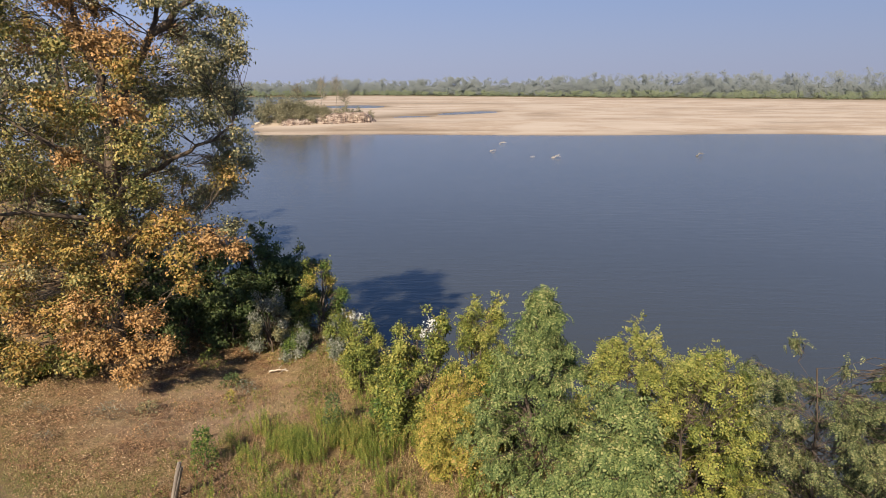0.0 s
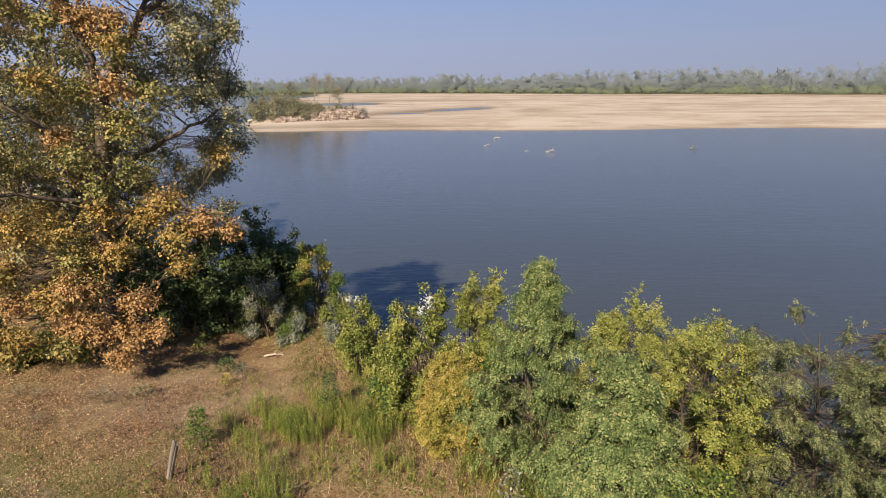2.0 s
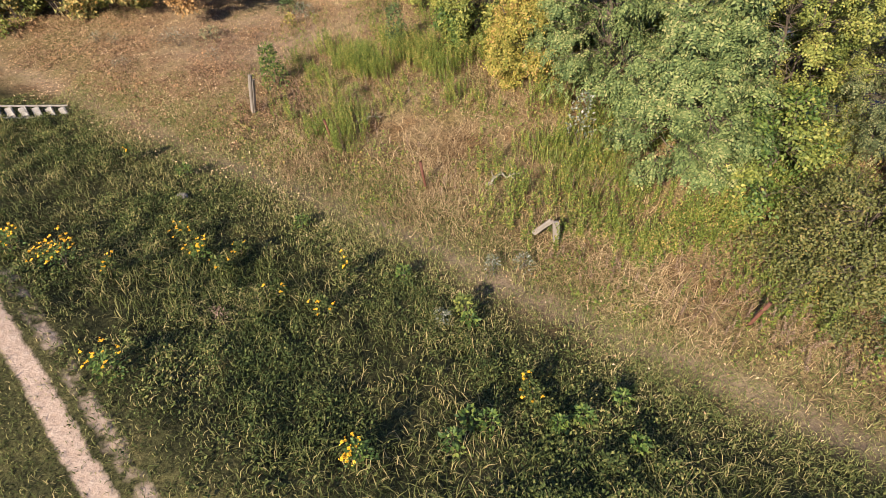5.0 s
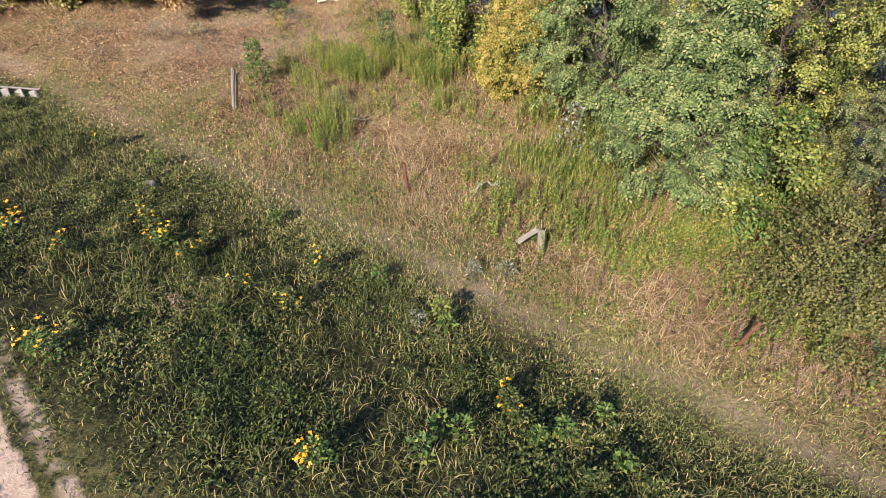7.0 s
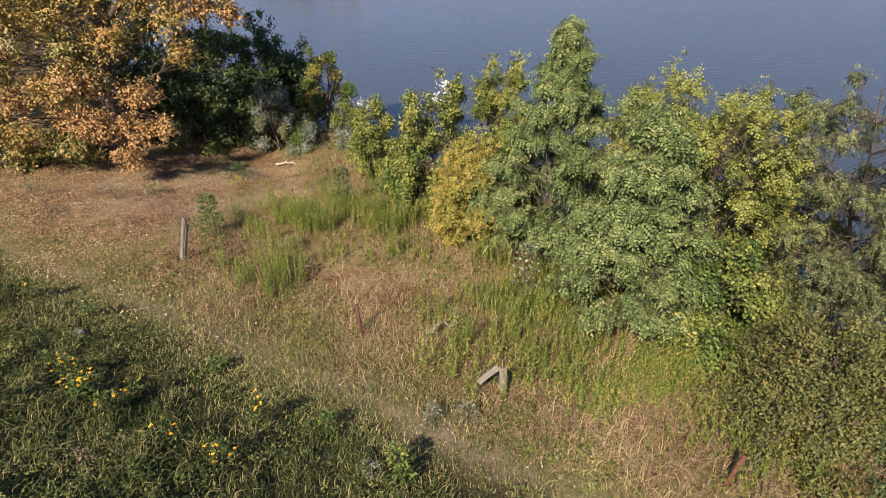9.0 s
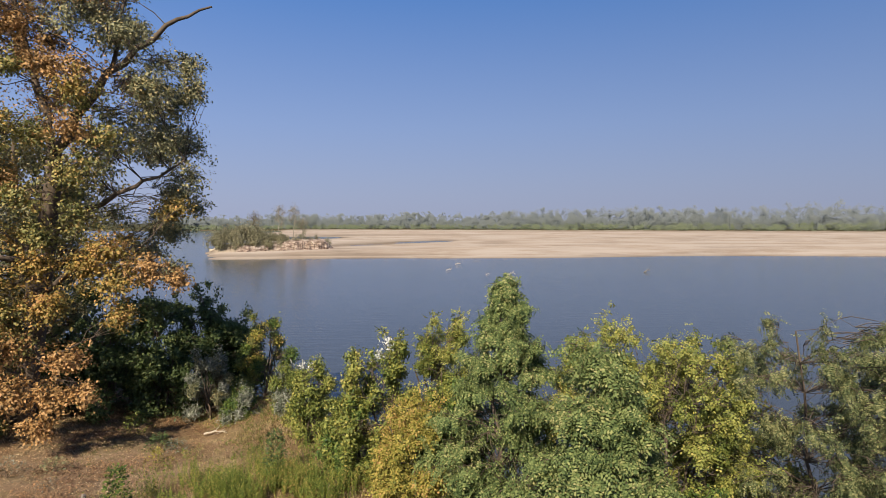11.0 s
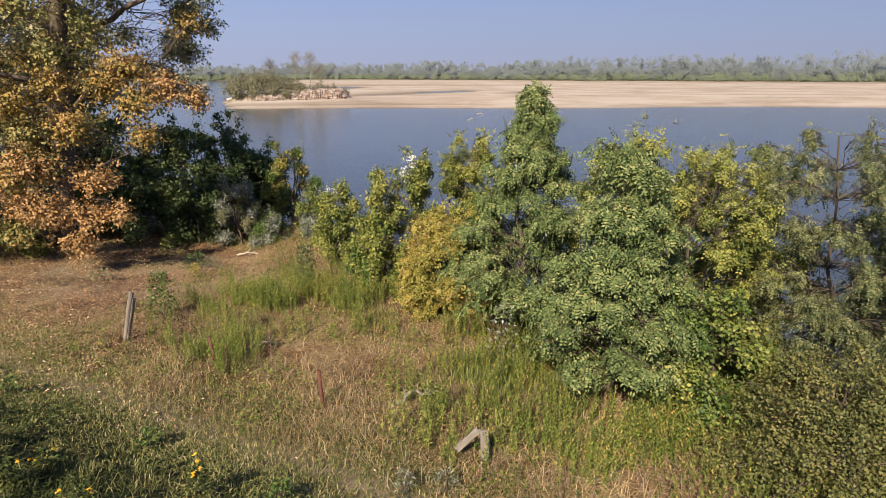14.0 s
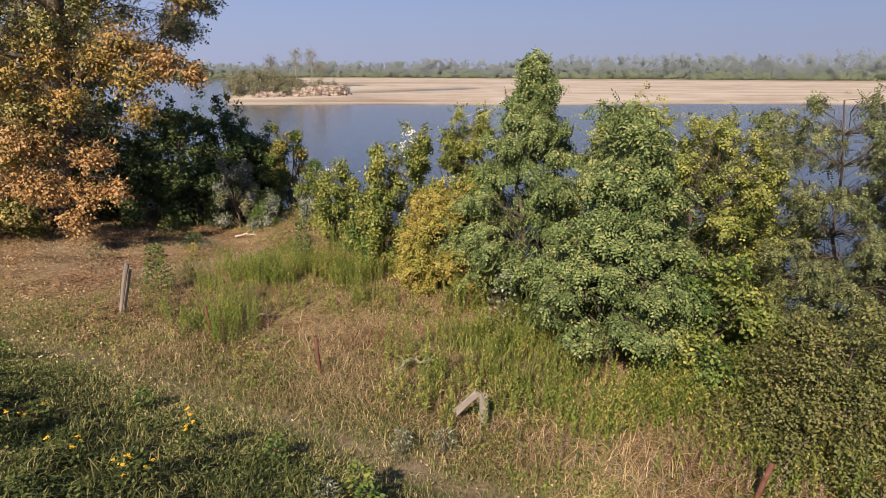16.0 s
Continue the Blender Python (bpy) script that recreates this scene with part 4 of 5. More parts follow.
x, y = scatter(rng, 40000, -13, 5.5, 0.8, 14, lambda x, y: smooth(-0.7, 0.7, dike_in(x, y)) * (1 - tracks(x, y)) * smooth(8, 7, dike_in(x, y)) * (0.75 + 0.25 * wave(x, y, 0.5, 32)))
tall = 0.055 + (0.06 + 0.1 * smooth(-0.5, 0.9, wave(x, y, 0.6, 33))) * rank(x, y) + 0.03 * rng.rand(len(x))
v, f = blades(rng, x, y, tall, 1.1, 0.006, 4, 0.07)
stuff("dike_grass", v, f, M_grass, "thick dark green grass on the slope of the dike", "grass")
x, y = scatter(rng, 64000, -13, 5.5, 0.8, 14, lambda x, y: (0.15 + 0.85 * rank(x, y)) * smooth(0.1, 0.8, dike_in(x, y)) * (1 - tracks(x, y)) * smooth(6, 4.8, dike_in(x, y)) * smooth(-0.7, 0.6, wave(x, y, 0.6, 34)))
v, f = herbs(rng, x, y, rng.uniform(0.025, 0.055, len(x)), 7, rng.uniform(0.03, 0.13, len(x)) * (0.35 + 0.65 * rank(x, y)) * (1 + 1.3 * smooth(0.0, 1.0, wave(x, y, 0.16, 52))))
stuff("dike_weeds", v, f, M_dike_weed, "leafy green clover and weeds in the dike's grass", "weeds")
# short worn turf along the path
x, y = scatter(rng, 120000, -12, 6, 2, 15, lambda x, y: np.exp(-((dike_in(x, y) + 0.1) / 1.15) ** 2) * (1 - 0.5 * tracks(x, y)) * (0.65 + 0.35 * wave(x, y, 0.5, 45)))
v, f = blades(rng, x, y, 0.045 + 0.07 * rng.rand(len(x)), 1.2, 0.0055, 4, 0.05)
stuff("path_grass", v, f, M_path_grass, "short trodden grass along a footpath", "grass")


def meadow(x, y):
    return smooth(0.2, -0.8, dike_in(x, y)) * smooth(1.5, -0.5, bank_out(x, y))


# dry grass of the meadow: short near the poplar, long and matted near the thicket
x, y = scatter(rng, 46000, -15, 9, 3, 26, lambda x, y: meadow(x, y) * (0.55 + 0.45 * wave(x, y, 0.5, 35)) * (1 - 0.35 * smooth(-5, -7, x)) * (1 - 0.6 * spot(x, y, 5.2, 6.0, 2.6, 1.3)))
tall = 0.08 + 0.22 * smooth(-6.5, -3.5, x) * (0.6 + 0.4 * wave(x, y, 0.9, 36))
v, f = blades(rng, x, y, np.maximum(tall, 0.07), 1.7, 0.0048, 5, 0.08)
stuff("dry_grass", v, f, M_dry, "long matted straw-coloured grass on the river meadow", "grass")
x, y = scatter(rng, 32000, -15, 9, 3, 26, lambda x, y: meadow(x, y) * np.clip(smooth(-0.2, 0.9, wave(x, y, 1.1, 37)) + 0.5 * smooth(-3.5, -0.5, dike_in(x, y)), 0, 1))
v, f = blades(rng, x, y, 0.06 + 0.1 * smooth(-7, -4, x), 0.9, 0.007, 4, 0.07)
stuff("meadow_grass", v, f, M_grass, "patches of fading green grass on the river meadow", "grass")
x, y = scatter(rng, 22000, -14, 8, 3, 24, lambda x, y: meadow(x, y) * smooth(-0.5, 0.7, wave(x, y, 0.45, 38)) * smooth(-7.5, -5, x))
v, f = herbs(rng, x, y, rng.uniform(0.035, 0.07, len(x)), 7, rng.uniform(0.08, 0.35, len(x)))
stuff("meadow_weeds", v, f, M_rod, "low green and yellowing weeds among dry grass", "weeds")


ROD_LEAF = (LANCE[0] * (1.5, 1, 1), LANCE[1])


def goldenrod(x, y, tall, rng, leaf=1.0):
    """Upright stalks with narrow leaves all the way up."""
    per = 24
    n = len(x) * per
    k = np.tile((np.arange(per) + 0.5) / per, len(x))
    H = np.repeat(tall, per)
    bend = np.repeat(rng.normal(0, 0.16, (len(x), 2)), per, 0)
    a = np.tile(np.arange(per) * 2.4, len(x)) + np.repeat(rng.uniform(0, 6.28, len(x)), per)
    base = np.repeat(on_ground(x, y), per, 0)
    pos = base + np.stack([bend[:, 0] * k * k * H, bend[:, 1] * k * k * H, H * (0.12 + 0.88 * k)], -1)
    axis = np.stack([np.cos(a), np.sin(a), 0.5 + 0.7 * k], -1) + rng.normal(0, 0.15, (n, 3))
    size = leaf * (0.075 - 0.03 * k) * rng.uniform(0.8, 1.25, n)
    leaves = foliage(ROD_LEAF, pos, axis, np.array((0, 0, 1.0)) + rng.normal(0, 0.2, (n, 3)), size)
    top = base[::per] + np.stack([bend[::per, 0] * tall, bend[::per, 1] * tall, tall], -1)
    stem = foliage((np.array([(-0.006, 0, 0), (0.006, 0, 0), (0, 1, 0)]), np.array([(0, 1, 2)])), base[::per], top - base[::per], np.array((0.3, -1, 0)) + 0 * top, tall)
    return join([leaves, stem])


x, y = scatter(rng, 36000, -7, 7.5, 5, 18, lambda x, y: rods(x, y) * smooth(-0.6, 0.3, wave(x, y, 0.3, 47)) * smooth(0.5, -0.5, bank_out(x, y)) * smooth(-0.5, -1.2, dike_in(x, y)))
v, f = goldenrod(x, y, rng.uniform(0.45, 0.8, len(x)) * (1 + 0.2 * wave(x, y, 0.4, 48)), rng)
stuff("goldenrod", v, f, M_rod, "dense upright green goldenrod stalks going to seed", "wildflowers")

x, y = scatter(rng, 9000, -7, 8.5, 4, 18, lambda x, y: (0.95 * spot(x, y, 4.4, 6.0, 2.8, 1.1) + 0.5 * spot(x, y, -3.9, 13.6, 1.3, 0.5) + 0.4 * spot(x, y, 2.2, 7.4, 1.6, 0.6) + 0.3 * smooth(0.1, 0.9, wave(x, y, 0.4, 43))) * smooth(0.0, -1.0, bank_out(x, y)) * smooth(-0.5, -1.1, dike_in(x, y)))
v, f = goldenrod(x, y, rng.uniform(0.22, 0.5, len(x)), rng, 0.6)
stuff("withered_weeds", v, f, M_dead_weed, "withered reddish brown weed stalks in dry grass", "weeds")

# brown heathy herbs between the post and the poplar
x, y = scatter(rng, 20000, -16, -3.2, 11, 23, lambda x, y: meadow(x, y) * smooth(-0.5, 0.5, wave(x, y, 0.7, 49)) * np.clip(0.35 + 0.65 * spot(x, y, -8.5, 16.5, 4.0, 2.6) + 0.8 * spot(x, y, -4.7, 13.6, 1.1, 0.6), 0, 1))
v, f = herbs(rng, x, y, rng.uniform(0.03, 0.06, len(x)), 7, rng.uniform(0.03, 0.22, len(x)))
stuff("brown_herbs", v, f, M_heath, "low reddish brown dried herbs on the meadow", "weeds")

# bright young grass at the foot of the thicket
x, y = scatter(rng, 2600, 0.6, 4.0, 9.2, 12.2, lambda x, y: spot(x, y, 2.3, 10.7, 0.9, 0.8))
v, f = blades(rng, x, y, rng.uniform(0.2, 0.45, len(x)), 0.6, 0.006, 4, 0.05)
stuff("young_grass", v, f, M_lime, "bright lime green grass among dry weeds", "grass")

# fallen leaves
x, y = scatter(rng, 62000, -16, 5, 4, 22, lambda x, y: np.clip(smooth(-3.5, -9, x + 0.25 * (y - 12)) + 0.14 * np.exp(-((dike_in(x, y) - 0.3) / 1.6) ** 2), 0, 1) * smooth(1.4, -0.3, dike_in(x, y)) * (0.6 + 0.4 * wave(x, y, 0.8, 39)))
n = len(x)
a = rng.uniform(0, 6.283, n)
v, f = foliage(LEAF, on_ground(x, y, 0.05) + rng.normal(0, 0.02, (n, 3)), np.stack([np.cos(a), np.sin(a), rng.normal(0, 0.3, n)], -1), np.array((0, 0, 1.0)) + rng.normal(0, 0.4, (n, 3)), rng.uniform(0.03, 0.065, n))
stuff("fallen_leaves", v, f, M_litter, "pale yellow and brown fallen poplar leaves on the grass", "leaves")

# bank slope
x, y = scatter(rng, 6000, -14, 14, 4, 32, lambda x, y: smooth(-1, 0.5, bank_out(x, y)) * smooth(6, 4.5, bank_out(x, y)))
v, f = herbs(rng, x, y, rng.uniform(0.09, 0.16, len(x)), 7, rng.uniform(0.2, 0.7, len(x)))
stuff("bank_weeds", v, f, M_olive, "dull green weeds covering the slope of the river bank", "weeds")


def flower_mesh():
    """A flat cluster of small yellow buttons."""
    r = np.random.RandomState(9)
    n = 8
    aa = r.uniform(0, 6.283, n)
    p = r.normal(0, 0.015, (n, 3)) * (1, 1, 0.4)
    v, f = foliage((LEAF[0] * (1.4, 1, 1), LEAF[1]), p, np.stack([np.cos(aa), np.sin(aa), 0.2 + 0 * aa], -1), np.array((0, 0, 1.0)) + r.normal(0, 0.2, (n, 3)), 0.025 * r.uniform(0.8, 1.3, n))
    return fast_mesh("flower_head", v, f)


FLOWER = flower_mesh()
FLOWER.materials.append(M_flower)


def small_plant(name, label, category, x, y, h, w, mat, seed, size=0.06, count=120, template=LEAF, flower=0, group=""):
    """A small leafy plant with its stems, and flower heads where it has them."""
    r = np.random.RandomState(seed)
    root = root_at(name, x, y, label, category, group)
    k = r.rand(count) ** 0.8
    ang, rad = r.uniform(0, 6.283, count), w * np.sqrt(r.rand(count)) * (1 - 0.6 * k)
    pos = np.stack([np.cos(ang) * rad, np.sin(ang) * rad, h * (0.08 + 0.92 * k)], -1)
    axis = np.stack([np.cos(ang), np.sin(ang), 0.3 + 0 * k], -1) + r.normal(0, 0.5, (count, 3))
    v, f = foliage(template, pos, axis, np.array((0, 0, 1.0)) + r.normal(0, 0.35, (count, 3)), size * r.uniform(0.7, 1.3, count))
    tagged(obj("foliage", fast_mesh("foliage", v, f), mat, root), kind="stuff")
    for i in range(0, count, max(1, count // 5)):
        v, f = tube(bent(r, (0, 0, -0.03), pos[i] * (0.9, 0.9, 1.0), 4, 0.05), (0.009, 0.007, 0.005, 0.002), 4)
        obj("stem", fast_mesh("stem", v, f), M_bark, root)
    for _ in range(flower):
        a2, r2 = r.uniform(0, 6.283), w * 1.05 * math.sqrt(r.rand())
        head = new("flower_head", FLOWER)
        head.parent = root
        head.matrix_basis = pose(math.cos(a2) * r2, math.sin(a2) * r2, h * r.uniform(0.82, 1.12), r.normal(0, 12), r.normal(0, 12), r.uniform(0, 360))
    return root


small_plant("sapling", "young green tree sapling beside a leaning post", "sapling", -5.75, 14.25, 1.25, 0.4, M_green, 201, 0.08, 560)
small_plant("sapling", "dark green young tree among goldenrod", "sapling", -2.5, 15.6, 1.35, 0.36, M_under, 202, 0.08, 420)
small_plant("sapling", "thin silvery poplar sapling among dry weeds", "sapling", 2.15, 11.2, 1.5, 0.4, M_silver, 203, 0.07, 170)
small_plant("shrub", "lime green small bush in dry grass", "bush", -3.35, 13.3, 0.45, 0.32, M_lime, 204, 0.07, 260, LANCE)
small_plant("shrub", "low dark green shrub on bare ground", "bush", -6.85, 19.3, 0.5, 0.5, M_under, 205, 0.08, 260)
small_plant("shrub", "low silvery willow shrub on bare ground", "bush", -6.2, 18.9, 0.42, 0.55, M_silver, 206, 0.08, 240, LANCE)
small_plant("shrub", "small yellow shrub on bare ground", "bush", -6.5, 18.2, 0.4, 0.28, M_gold, 207, 0.07, 130)
small_plant("shrub", "grey-green low shrub among fallen leaves", "bush", -9.6, 16.5, 0.5, 0.7, M_silver, 208, 0.07, 260, LANCE)
small_plant("shrub", "grey-green low shrub among fallen leaves", "bush", -8.7, 17.0, 0.4, 0.5, M_poplar_grey, 209, 0.07, 200)
for i in range(16):
    r = np.random.RandomState(600 + i)
    x, y = -12.6 + 6.2 * r.rand(), 14.6 + 4.2 * r.rand()
    small_plant("heath_clump", "low dried grey-brown herb clump among fallen leaves", "weed", x, y, r.uniform(0.18, 0.36), r.uniform(0.3, 0.6), M_silver if i % 4 == 0 else M_heath, 620 + i, 0.05, 150, LANCE, 0, "dried herb clumps")
small_plant("shrub", "bright lime shrub at the edge of the trees", "bush", -8.2, 20.8, 0.75, 0.6, M_lime, 210, 0.08, 260)
small_plant("wormwood", "silvery wormwood plant beside the path", "weed", 0.34, 7.62, 0.45, 0.16, M_silver, 211, 0.06, 110, LANCE)
small_plant("wormwood", "silvery wormwood plant beside the path", "weed", 0.9, 7.73, 0.35, 0.25, M_silver, 212, 0.06, 130, LANCE)
small_plant("weed", "tall dull green weed with pale leaves", "weed", -0.1, 6.4, 0.4, 0.25, M_lime, 213, 0.08, 110)
for i, (x, y, h, w, fl) in enumerate([(-6.48, 6.23, 0.5, 0.36, 42), (-7.46, 6.47, 0.45, 0.25, 14), (-5.18, 7.49, 0.45, 0.22, 9), (-4.71, 7.03, 0.4, 0.2, 12), (-5.69, 6.21, 0.35, 0.2, 6), (-4.21, 6.73, 0.35, 0.18, 3), (-4.13, 7.31, 0.35, 0.18, 4),
                                      (-7.92, 10.43, 0.4, 0.2, 3), (-1.07, 3.36, 0.4, 0.2, 14), (0.96, 4.67, 0.4, 0.2, 8), (-2.17, 7.01, 0.45, 0.18, 5), (-3.06, 6.23, 0.4, 0.18, 4), (-2.27, 5.92, 0.4, 0.22, 7), (-4.48, 4.22, 0.4, 0.25, 12)]):
    small_plant("tansy", "green tansy plant with yellow button flowers on the dike", "wildflower", x, y, h, w, M_dike_weed if fl < 10 else M_green, 220 + i, 0.055, 190, LEAF, fl, "tansy on the dike")
for i, (x, y, h, w) in enumerate([(0.16, 4.12, 0.3, 0.2), (0.41, 4.07, 0.3, 0.22), (-0.02, 3.69, 0.35, 0.22), (0.03, 6.12, 0.3, 0.2), (-1.23, 7.14, 0.3, 0.2), (1.65, 4.39, 0.3, 0.2), (1.31, 4.18, 0.25, 0.16), (2.25, 4.82, 0.28, 0.18),
                                  (2.34, 4.04, 0.3, 0.2), (-6.54, 10.02, 0.3, 0.25), (-3.47, 8.50, 0.28, 0.22)]):
    small_plant("weed", "bright green broad-leaved weed in the dike's grass", "weed", x, y, h, w, M_green, 240 + i, 0.065, 100, LEAF, 0, "broad-leaved weeds")
small_plant("wormwood", "silvery wormwood plant in the dike's grass", "weed", -0.43, 6.08, 0.3, 0.2, M_silver, 253, 0.05, 110, LANCE)
small_plant("dead_weed", "withered pale brown weed in the dike's grass", "weed", -3.65, 5.47, 0.4, 0.16, M_dead_weed, 250, 0.05, 90, LANCE)


def dead_branch(label, x, y, size, seed, mat, name="dead_branch", z=None, prongs=5):
    """A fallen, bleached branch with side twigs."""
    r = np.random.RandomState(seed)
    root = new(name)
    root.matrix_basis = pose(x, y, (ground_at(x, y) if z is None else z) + 0.02 * size, 0, 0, r.uniform(-30, 30))
    tagged(root, label, "driftwood")
    line = bent(r, (-0.5 * size, 0, 0.02 * size), (0.5 * size, 0.1 * size, 0.1 * size), 8, 0.06, 0.1)
    v, f = tube(line, np.linspace(0.055, 0.015, 8) * size, 7)
    obj("stem", fast_mesh("stem", v, f), mat, root, smooth=True)
    for i in range(prongs):
        a = line[r.randint(2, 7)]
        b = a + np.array((r.uniform(-0.1, 0.35), r.normal(0, 0.25), r.uniform(-0.05, 0.22))) * size
        v, f = tube(bent(r, a, b, 4, 0.08), np.linspace(0.022, 0.006, 4) * size, 5)
        obj("twig", fast_mesh("twig", v, f), mat, root, smooth=True)
    return root


dead_branch("bleached fallen branch lying on dry grass", -5.45, 20.2, 0.75, 301, M_dead)
dead_branch("pile of bare dead twigs among weeds", -2.85, 12.4, 0.6, 302, M_bark_pale, prongs=7)
dead_branch("bare dead weed stalks standing in grass", 0.5, 10.1, 0.8, 303, M_bark_pale, prongs=7)
small = prism(0.24, 0.13, 0.08, 0.03, 0.03, 9)
stone = root_at("stone", -6.11, 9.02, "small pale grey stone lying in the grass", "stone")
part("rock", small, plain_material("grey_stone", [(0.3, (0.12, 0.11, 0.1)), (0.7, (0.27, 0.25, 0.23))], 14.0, 0.9, 0.5, 0.01), stone)

# snags in the river
for i, (x, y, s) in enumerate([(11.9, 133.9, 1.5), (16.0, 152.0, 1.9), (19.4, 123.0, 0.9), (24.1, 121.3, 2.0), (55.6, 125.0, 2.2)]):
    dead_branch("bleached snag sticking out of the river water", x, y, s, 310 + i, M_dead if i < 4 else M_bark_pale, "river_snag", WATER - 0.05, 6)


# ---- island, far bank ----
def clumps(rng, x, y, z, h, w, leaf, per):
    """Rounded masses of foliage standing at x, y: leaves scattered through uneven crowns."""
    n = len(x) * per
    d = unit(rng.normal(0, 1, (n, 3)))
    rad = rng.rand(n) ** 0.4
    lobe = rng.normal(0, 0.22, (len(x), 4, 3))[np.repeat(np.arange(len(x)), per), rng.randint(0, 4, n)]
    off = (d * rad[:, None] * 0.62 + lobe) * np.stack([np.repeat(w, per), np.repeat(w, per), np.repeat(h, per) * 0.46], -1)
    pos = np.stack([np.repeat(x, per), np.repeat(y, per), np.repeat(z + h * 0.46, per)], -1) + off
    pos[:, 2] = np.maximum(pos[:, 2], np.repeat(z, per) + 0.05)
    return foliage(LEAF, pos, rng.normal(0, 1, (n, 3)), d + np.array((0, 0, 0.6)), leaf * rng.uniform(0.6, 1.4, n))


rng = np.random.RandomState(404)


def soft_crowns(rng, x, y, z, h, w, leaf, per):
    """Distant crowns: uneven heaps of small sprays, denser towards their lobes."""
    n, m = len(x) * per, 7
    k = rng.rand(len(x), m)
    ang, rad = rng.uniform(0, 6.283, (len(x), m)), np.sqrt(rng.rand(len(x), m)) * w[:, None] * np.sin(np.pi * (0.2 + 0.65 * k))
    lobe = np.stack([np.cos(ang) * rad, np.sin(ang) * rad, h[:, None] * (0.1 + 0.8 * k)], -1)
    own, pick = np.repeat(np.arange(len(x)), per), rng.randint(0, m, n)
    d = unit(rng.normal(0, 1, (n, 3))) * (rng.rand(n) ** 0.45)[:, None] * (w[own] * 0.5 * (1.15 - 0.5 * k[own, pick]))[:, None]
    pos = np.stack([x, y, z], -1)[own] + lobe[own, pick] + d
    pos[:, 2] = np.maximum(pos[:, 2], z[own] + 0.05)
    a = rng.uniform(0, 6.283, n)
    axis = np.stack([np.cos(a), 0.3 * np.sin(a), 0.8 * np.sin(a)], -1)
    return foliage(LEAF, pos, axis, np.array((0, -0.75, 0.65)) + 0.12 * rng.normal(0, 1, (n, 3)), leaf * rng.uniform(0.6, 1.4, n))


def far_belt(name, n, x0, x1, depth0, depth1, h0, h1, w, leaf, per, mat, label, trunks=False):
    x = rng.uniform(x0, x1, n)
    y = far_foot(x) + rng.uniform(depth0, depth1, n)
    h = rng.uniform(h0, h1, n) * (0.86 + 0.14 * wave(x, 0 * x, 30.0, 41)) * (0.82 + 0.25 * smooth(-100, 350, x))
    z = height(x, y) - 0.3
    parts = [soft_crowns(rng, x, y, z, h, h * w * 0.5, leaf, per)]
    if trunks:
        for i in range(0, n, 2):
            parts.append(tube([(x[i], y[i], z[i]), (x[i] + rng.normal(0, 0.5), y[i], z[i] + h[i] * 0.7)], (0.35, 0.12), 4))
    v, f = join(parts)
    stuff(name, v, f, mat, label, "woods")


# the belts look hazy only through their leaf colours
far_belt("far_woods", 640, -330, 640, 55, 130, 20, 33, 0.75, 1.35, 170, M_far_haze, "poplar and willow woods on the far bank, haze mixed into their grey-green", True)
far_belt("far_thicket", 460, -330, 640, 40, 62, 12, 19, 1.0, 1.2, 140, M_far_haze, "young woods on the far bank, haze mixed into their grey-green")
far_belt("far_scrub", 520, -330, 640, 2, 60, 5, 10, 1.2, 1.2, 70, M_far_low_haze, "low willow scrub along the far bank, its green paled for haze")
# forest on the horizon, with the haze held in its leaf colour
n = 500
x = rng.uniform(-1500, 2300, n)
y = 1900 + rng.uniform(0, 120, n)
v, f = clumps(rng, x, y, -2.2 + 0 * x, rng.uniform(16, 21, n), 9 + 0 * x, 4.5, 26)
stuff("distant_forest", v, f, M_far_pine_haze, "pine forest on the horizon, its green turned pale blue-grey for haze", "forest")

# island shrubs
M_clay = plain_material("eroded_clay", [(0.38, (0.12, 0.085, 0.07)), (0.5, (0.31, 0.24, 0.2)), (0.62, (0.5, 0.43, 0.37))], 0.9, 0.95, 0.8, 0.3, (0.5, 0.5, 1.6))
x = rng.uniform(-68, -44, 90)
y = island_front(x) + 3 + rng.uniform(0, 13, 90)
v, f = clumps(rng, x, y, height(x, y) - 0.3, rng.uniform(7.0, 10.5, 90) * (1 - 0.45 * smooth(-56, -45, x)), rng.uniform(2.2, 3.8, 90), 0.5, 200)
stuff("island_willows", v, f, M_isle, "olive and brown willow shrubs on a small river island", "bushes")
x = rng.uniform(-45, -28, 40)
y = island_front(x) + 4 + rng.uniform(0, 9, 40)
v, f = clumps(rng, x, y, height(x, y) - 0.2, rng.uniform(3.0, 6.0, 40), rng.uniform(1.4, 2.6, 40), 0.4, 120)
stuff("island_scrub", v, f, M_isle, "dark olive low scrub on a small river island", "bushes")
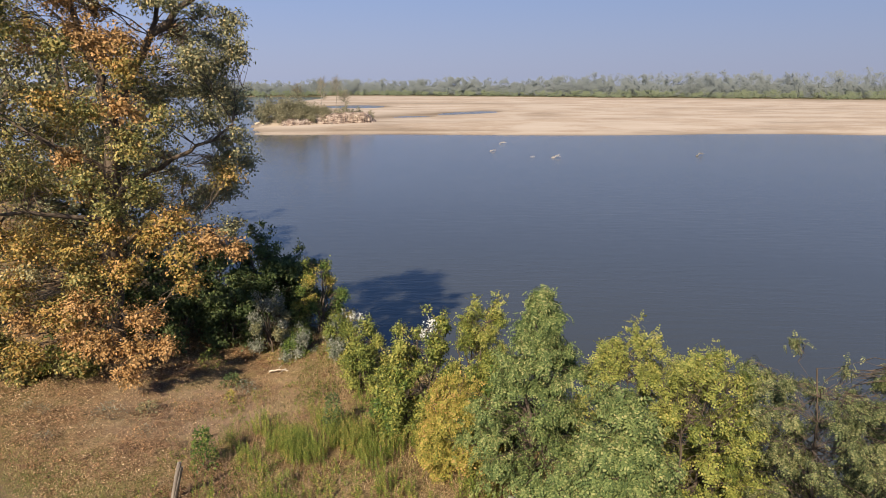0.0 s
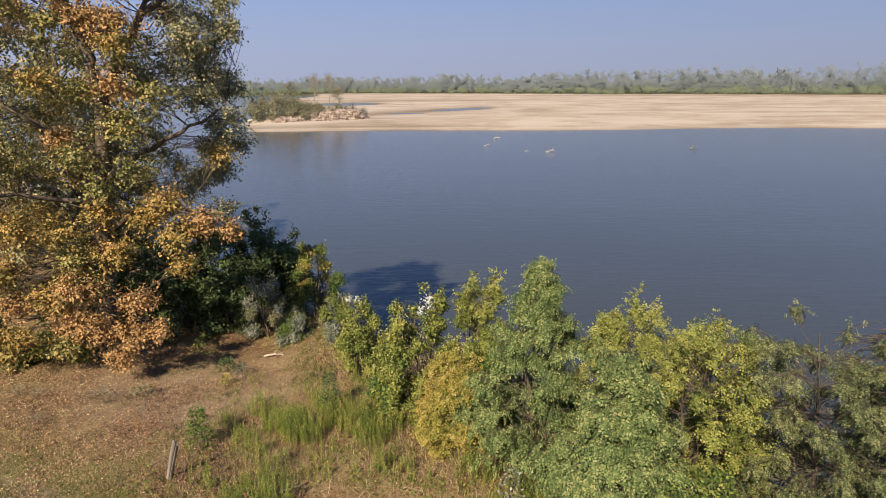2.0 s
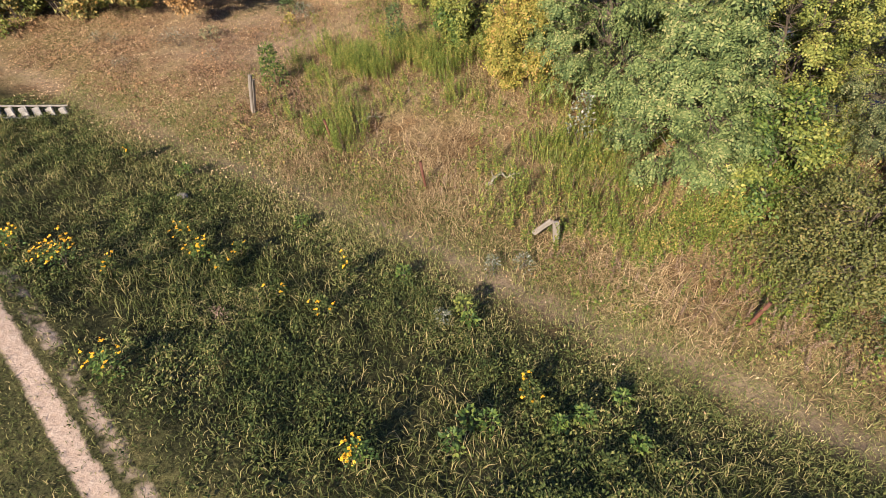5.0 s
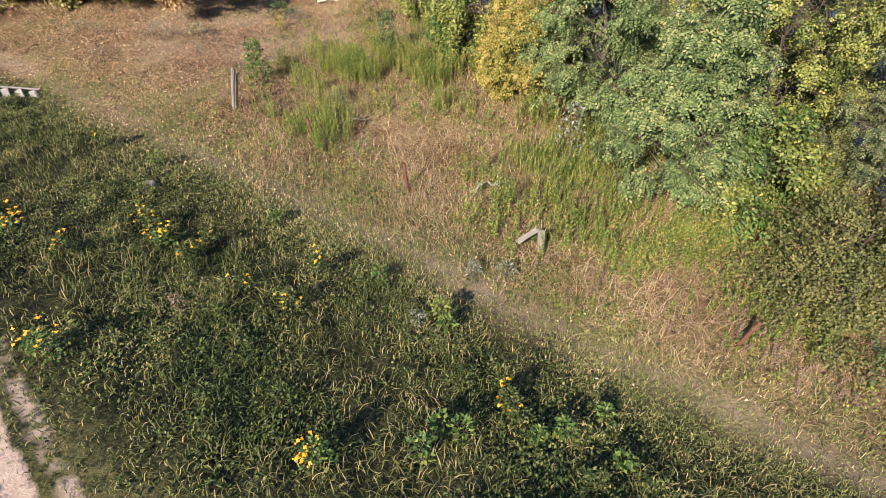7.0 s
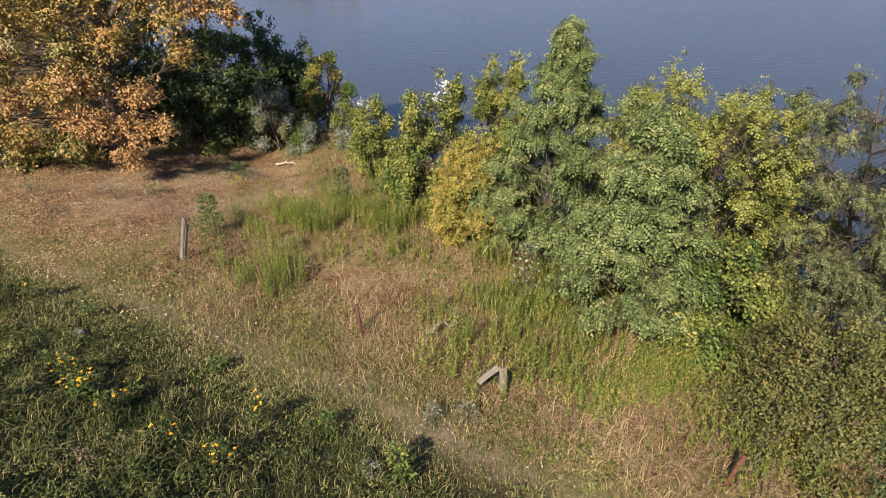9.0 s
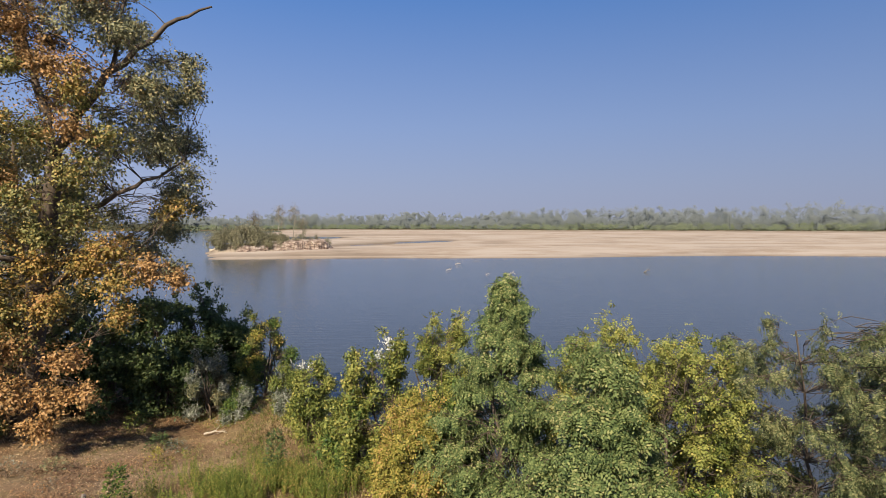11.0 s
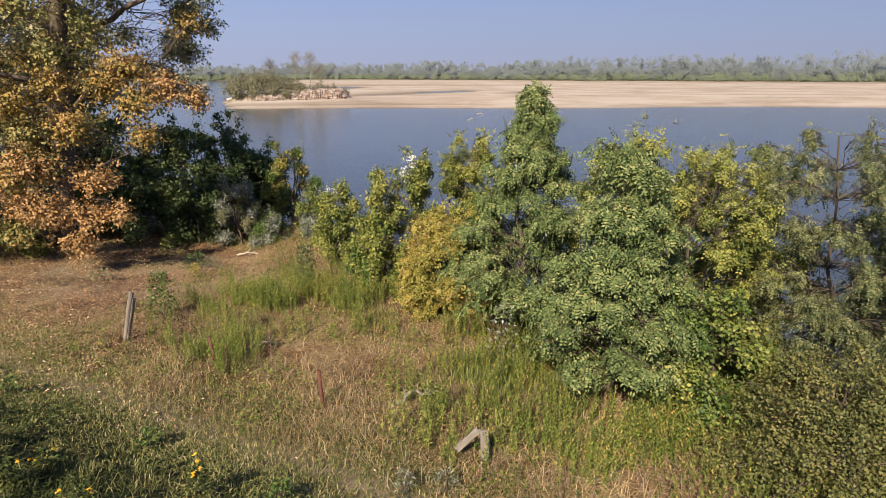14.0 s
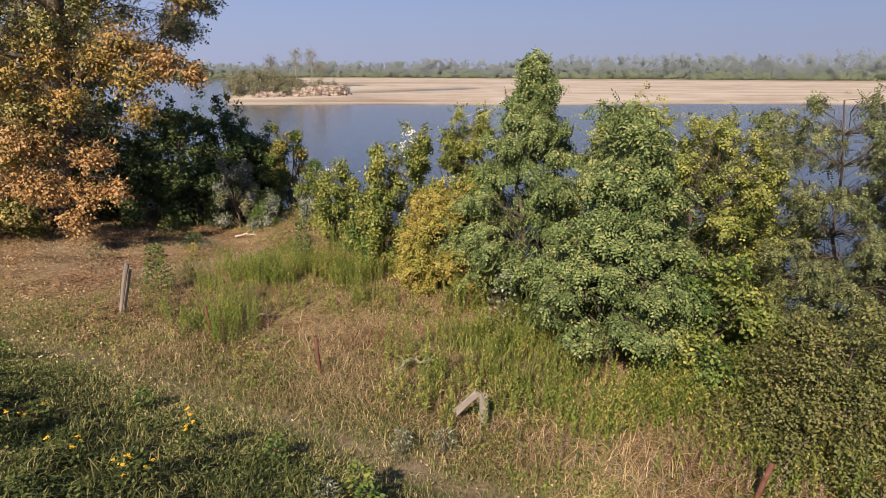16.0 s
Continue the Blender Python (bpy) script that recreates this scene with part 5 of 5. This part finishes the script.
# crumbling clay edge of the island, cut into slanting ribs
cols, prof = 420, ((0, -4.9), (0.6, -4.0), (1.2, -3.1), (1.8, -2.3), (2.6, -1.6), (4.2, -1.25), (9, -1.2))
a = np.linspace(-57, -26, cols)
rr = np.random.RandomState(77)
row = []
for k, (dy, z) in enumerate(prof):
    rib = np.abs(((a + 1.9 * k + 1.6 * wave(a, 0 * a, 2.2, 51)) / 2.9) % 1.0 - 0.5) * 1.7 * (0 < k < 5)
    tall = (0.85 + 0.5 * smooth(-50, -36, a)) * (1 - 0.75 * smooth(-30, -26, a))
    row.append(np.stack([a + rr.normal(0, 0.03, cols), island_front(a) + dy + 1.3 * wave(a, 0 * a, 2.6, 50) + rib + rr.normal(0, 0.3, cols) * (0 < k < 5),
                         -4.9 + (z + 4.9) * tall + (0.3 * wave(a, 0 * a, 0.8, 60 + k) + rr.normal(0, 0.12, cols)) * (k > 0)], -1))
v = np.stack(row).reshape(-1, 3)
idx = np.arange(cols * len(prof)).reshape(len(prof), cols)
q = np.stack([idx[:-1, :-1], idx[:-1, 1:], idx[1:, 1:], idx[1:, :-1]], -1).reshape(-1, 4)
tagged(obj("island_bank", fast_mesh("island_bank", v, q), M_clay), "crumbling pale clay edge of a small river island", "bank", kind="structure")
for i, (x, y, h, mat) in enumerate([(-40.5, 227, 15.0, M_bark_pale), (-45.5, 226, 14.5, M_bark_pale), (-54.5, 224, 12.0, M_bark), (-37.5, 228, 10.0, M_bark_pale)]):
    plant("bare_tree", "thin half-bare grey tree on a river island", "tree", x, y, h, [(dx * 1.6, dy, h * z, 1.5, 1.5, 1.9, 60, 0) for dx, dy, z in ((0.6, 0, 0.55), (-0.8, 0, 0.65), (-0.1, 0, 0.75), (0.2, 0, 0.92), (0.9, 0, 0.8), (-0.7, 0, 0.85))],
          [M_isle], LEAF, 0.28, 3, 0.4, 0.2, mat, 70 + i, 1, 0.4, "trees on the island", 0.05, 0.16)
dead_branch("bleached fallen trunk at the edge of the island", -64.0, 219, 11, 320, M_dead, "driftwood_trunk", -4.2, 6)
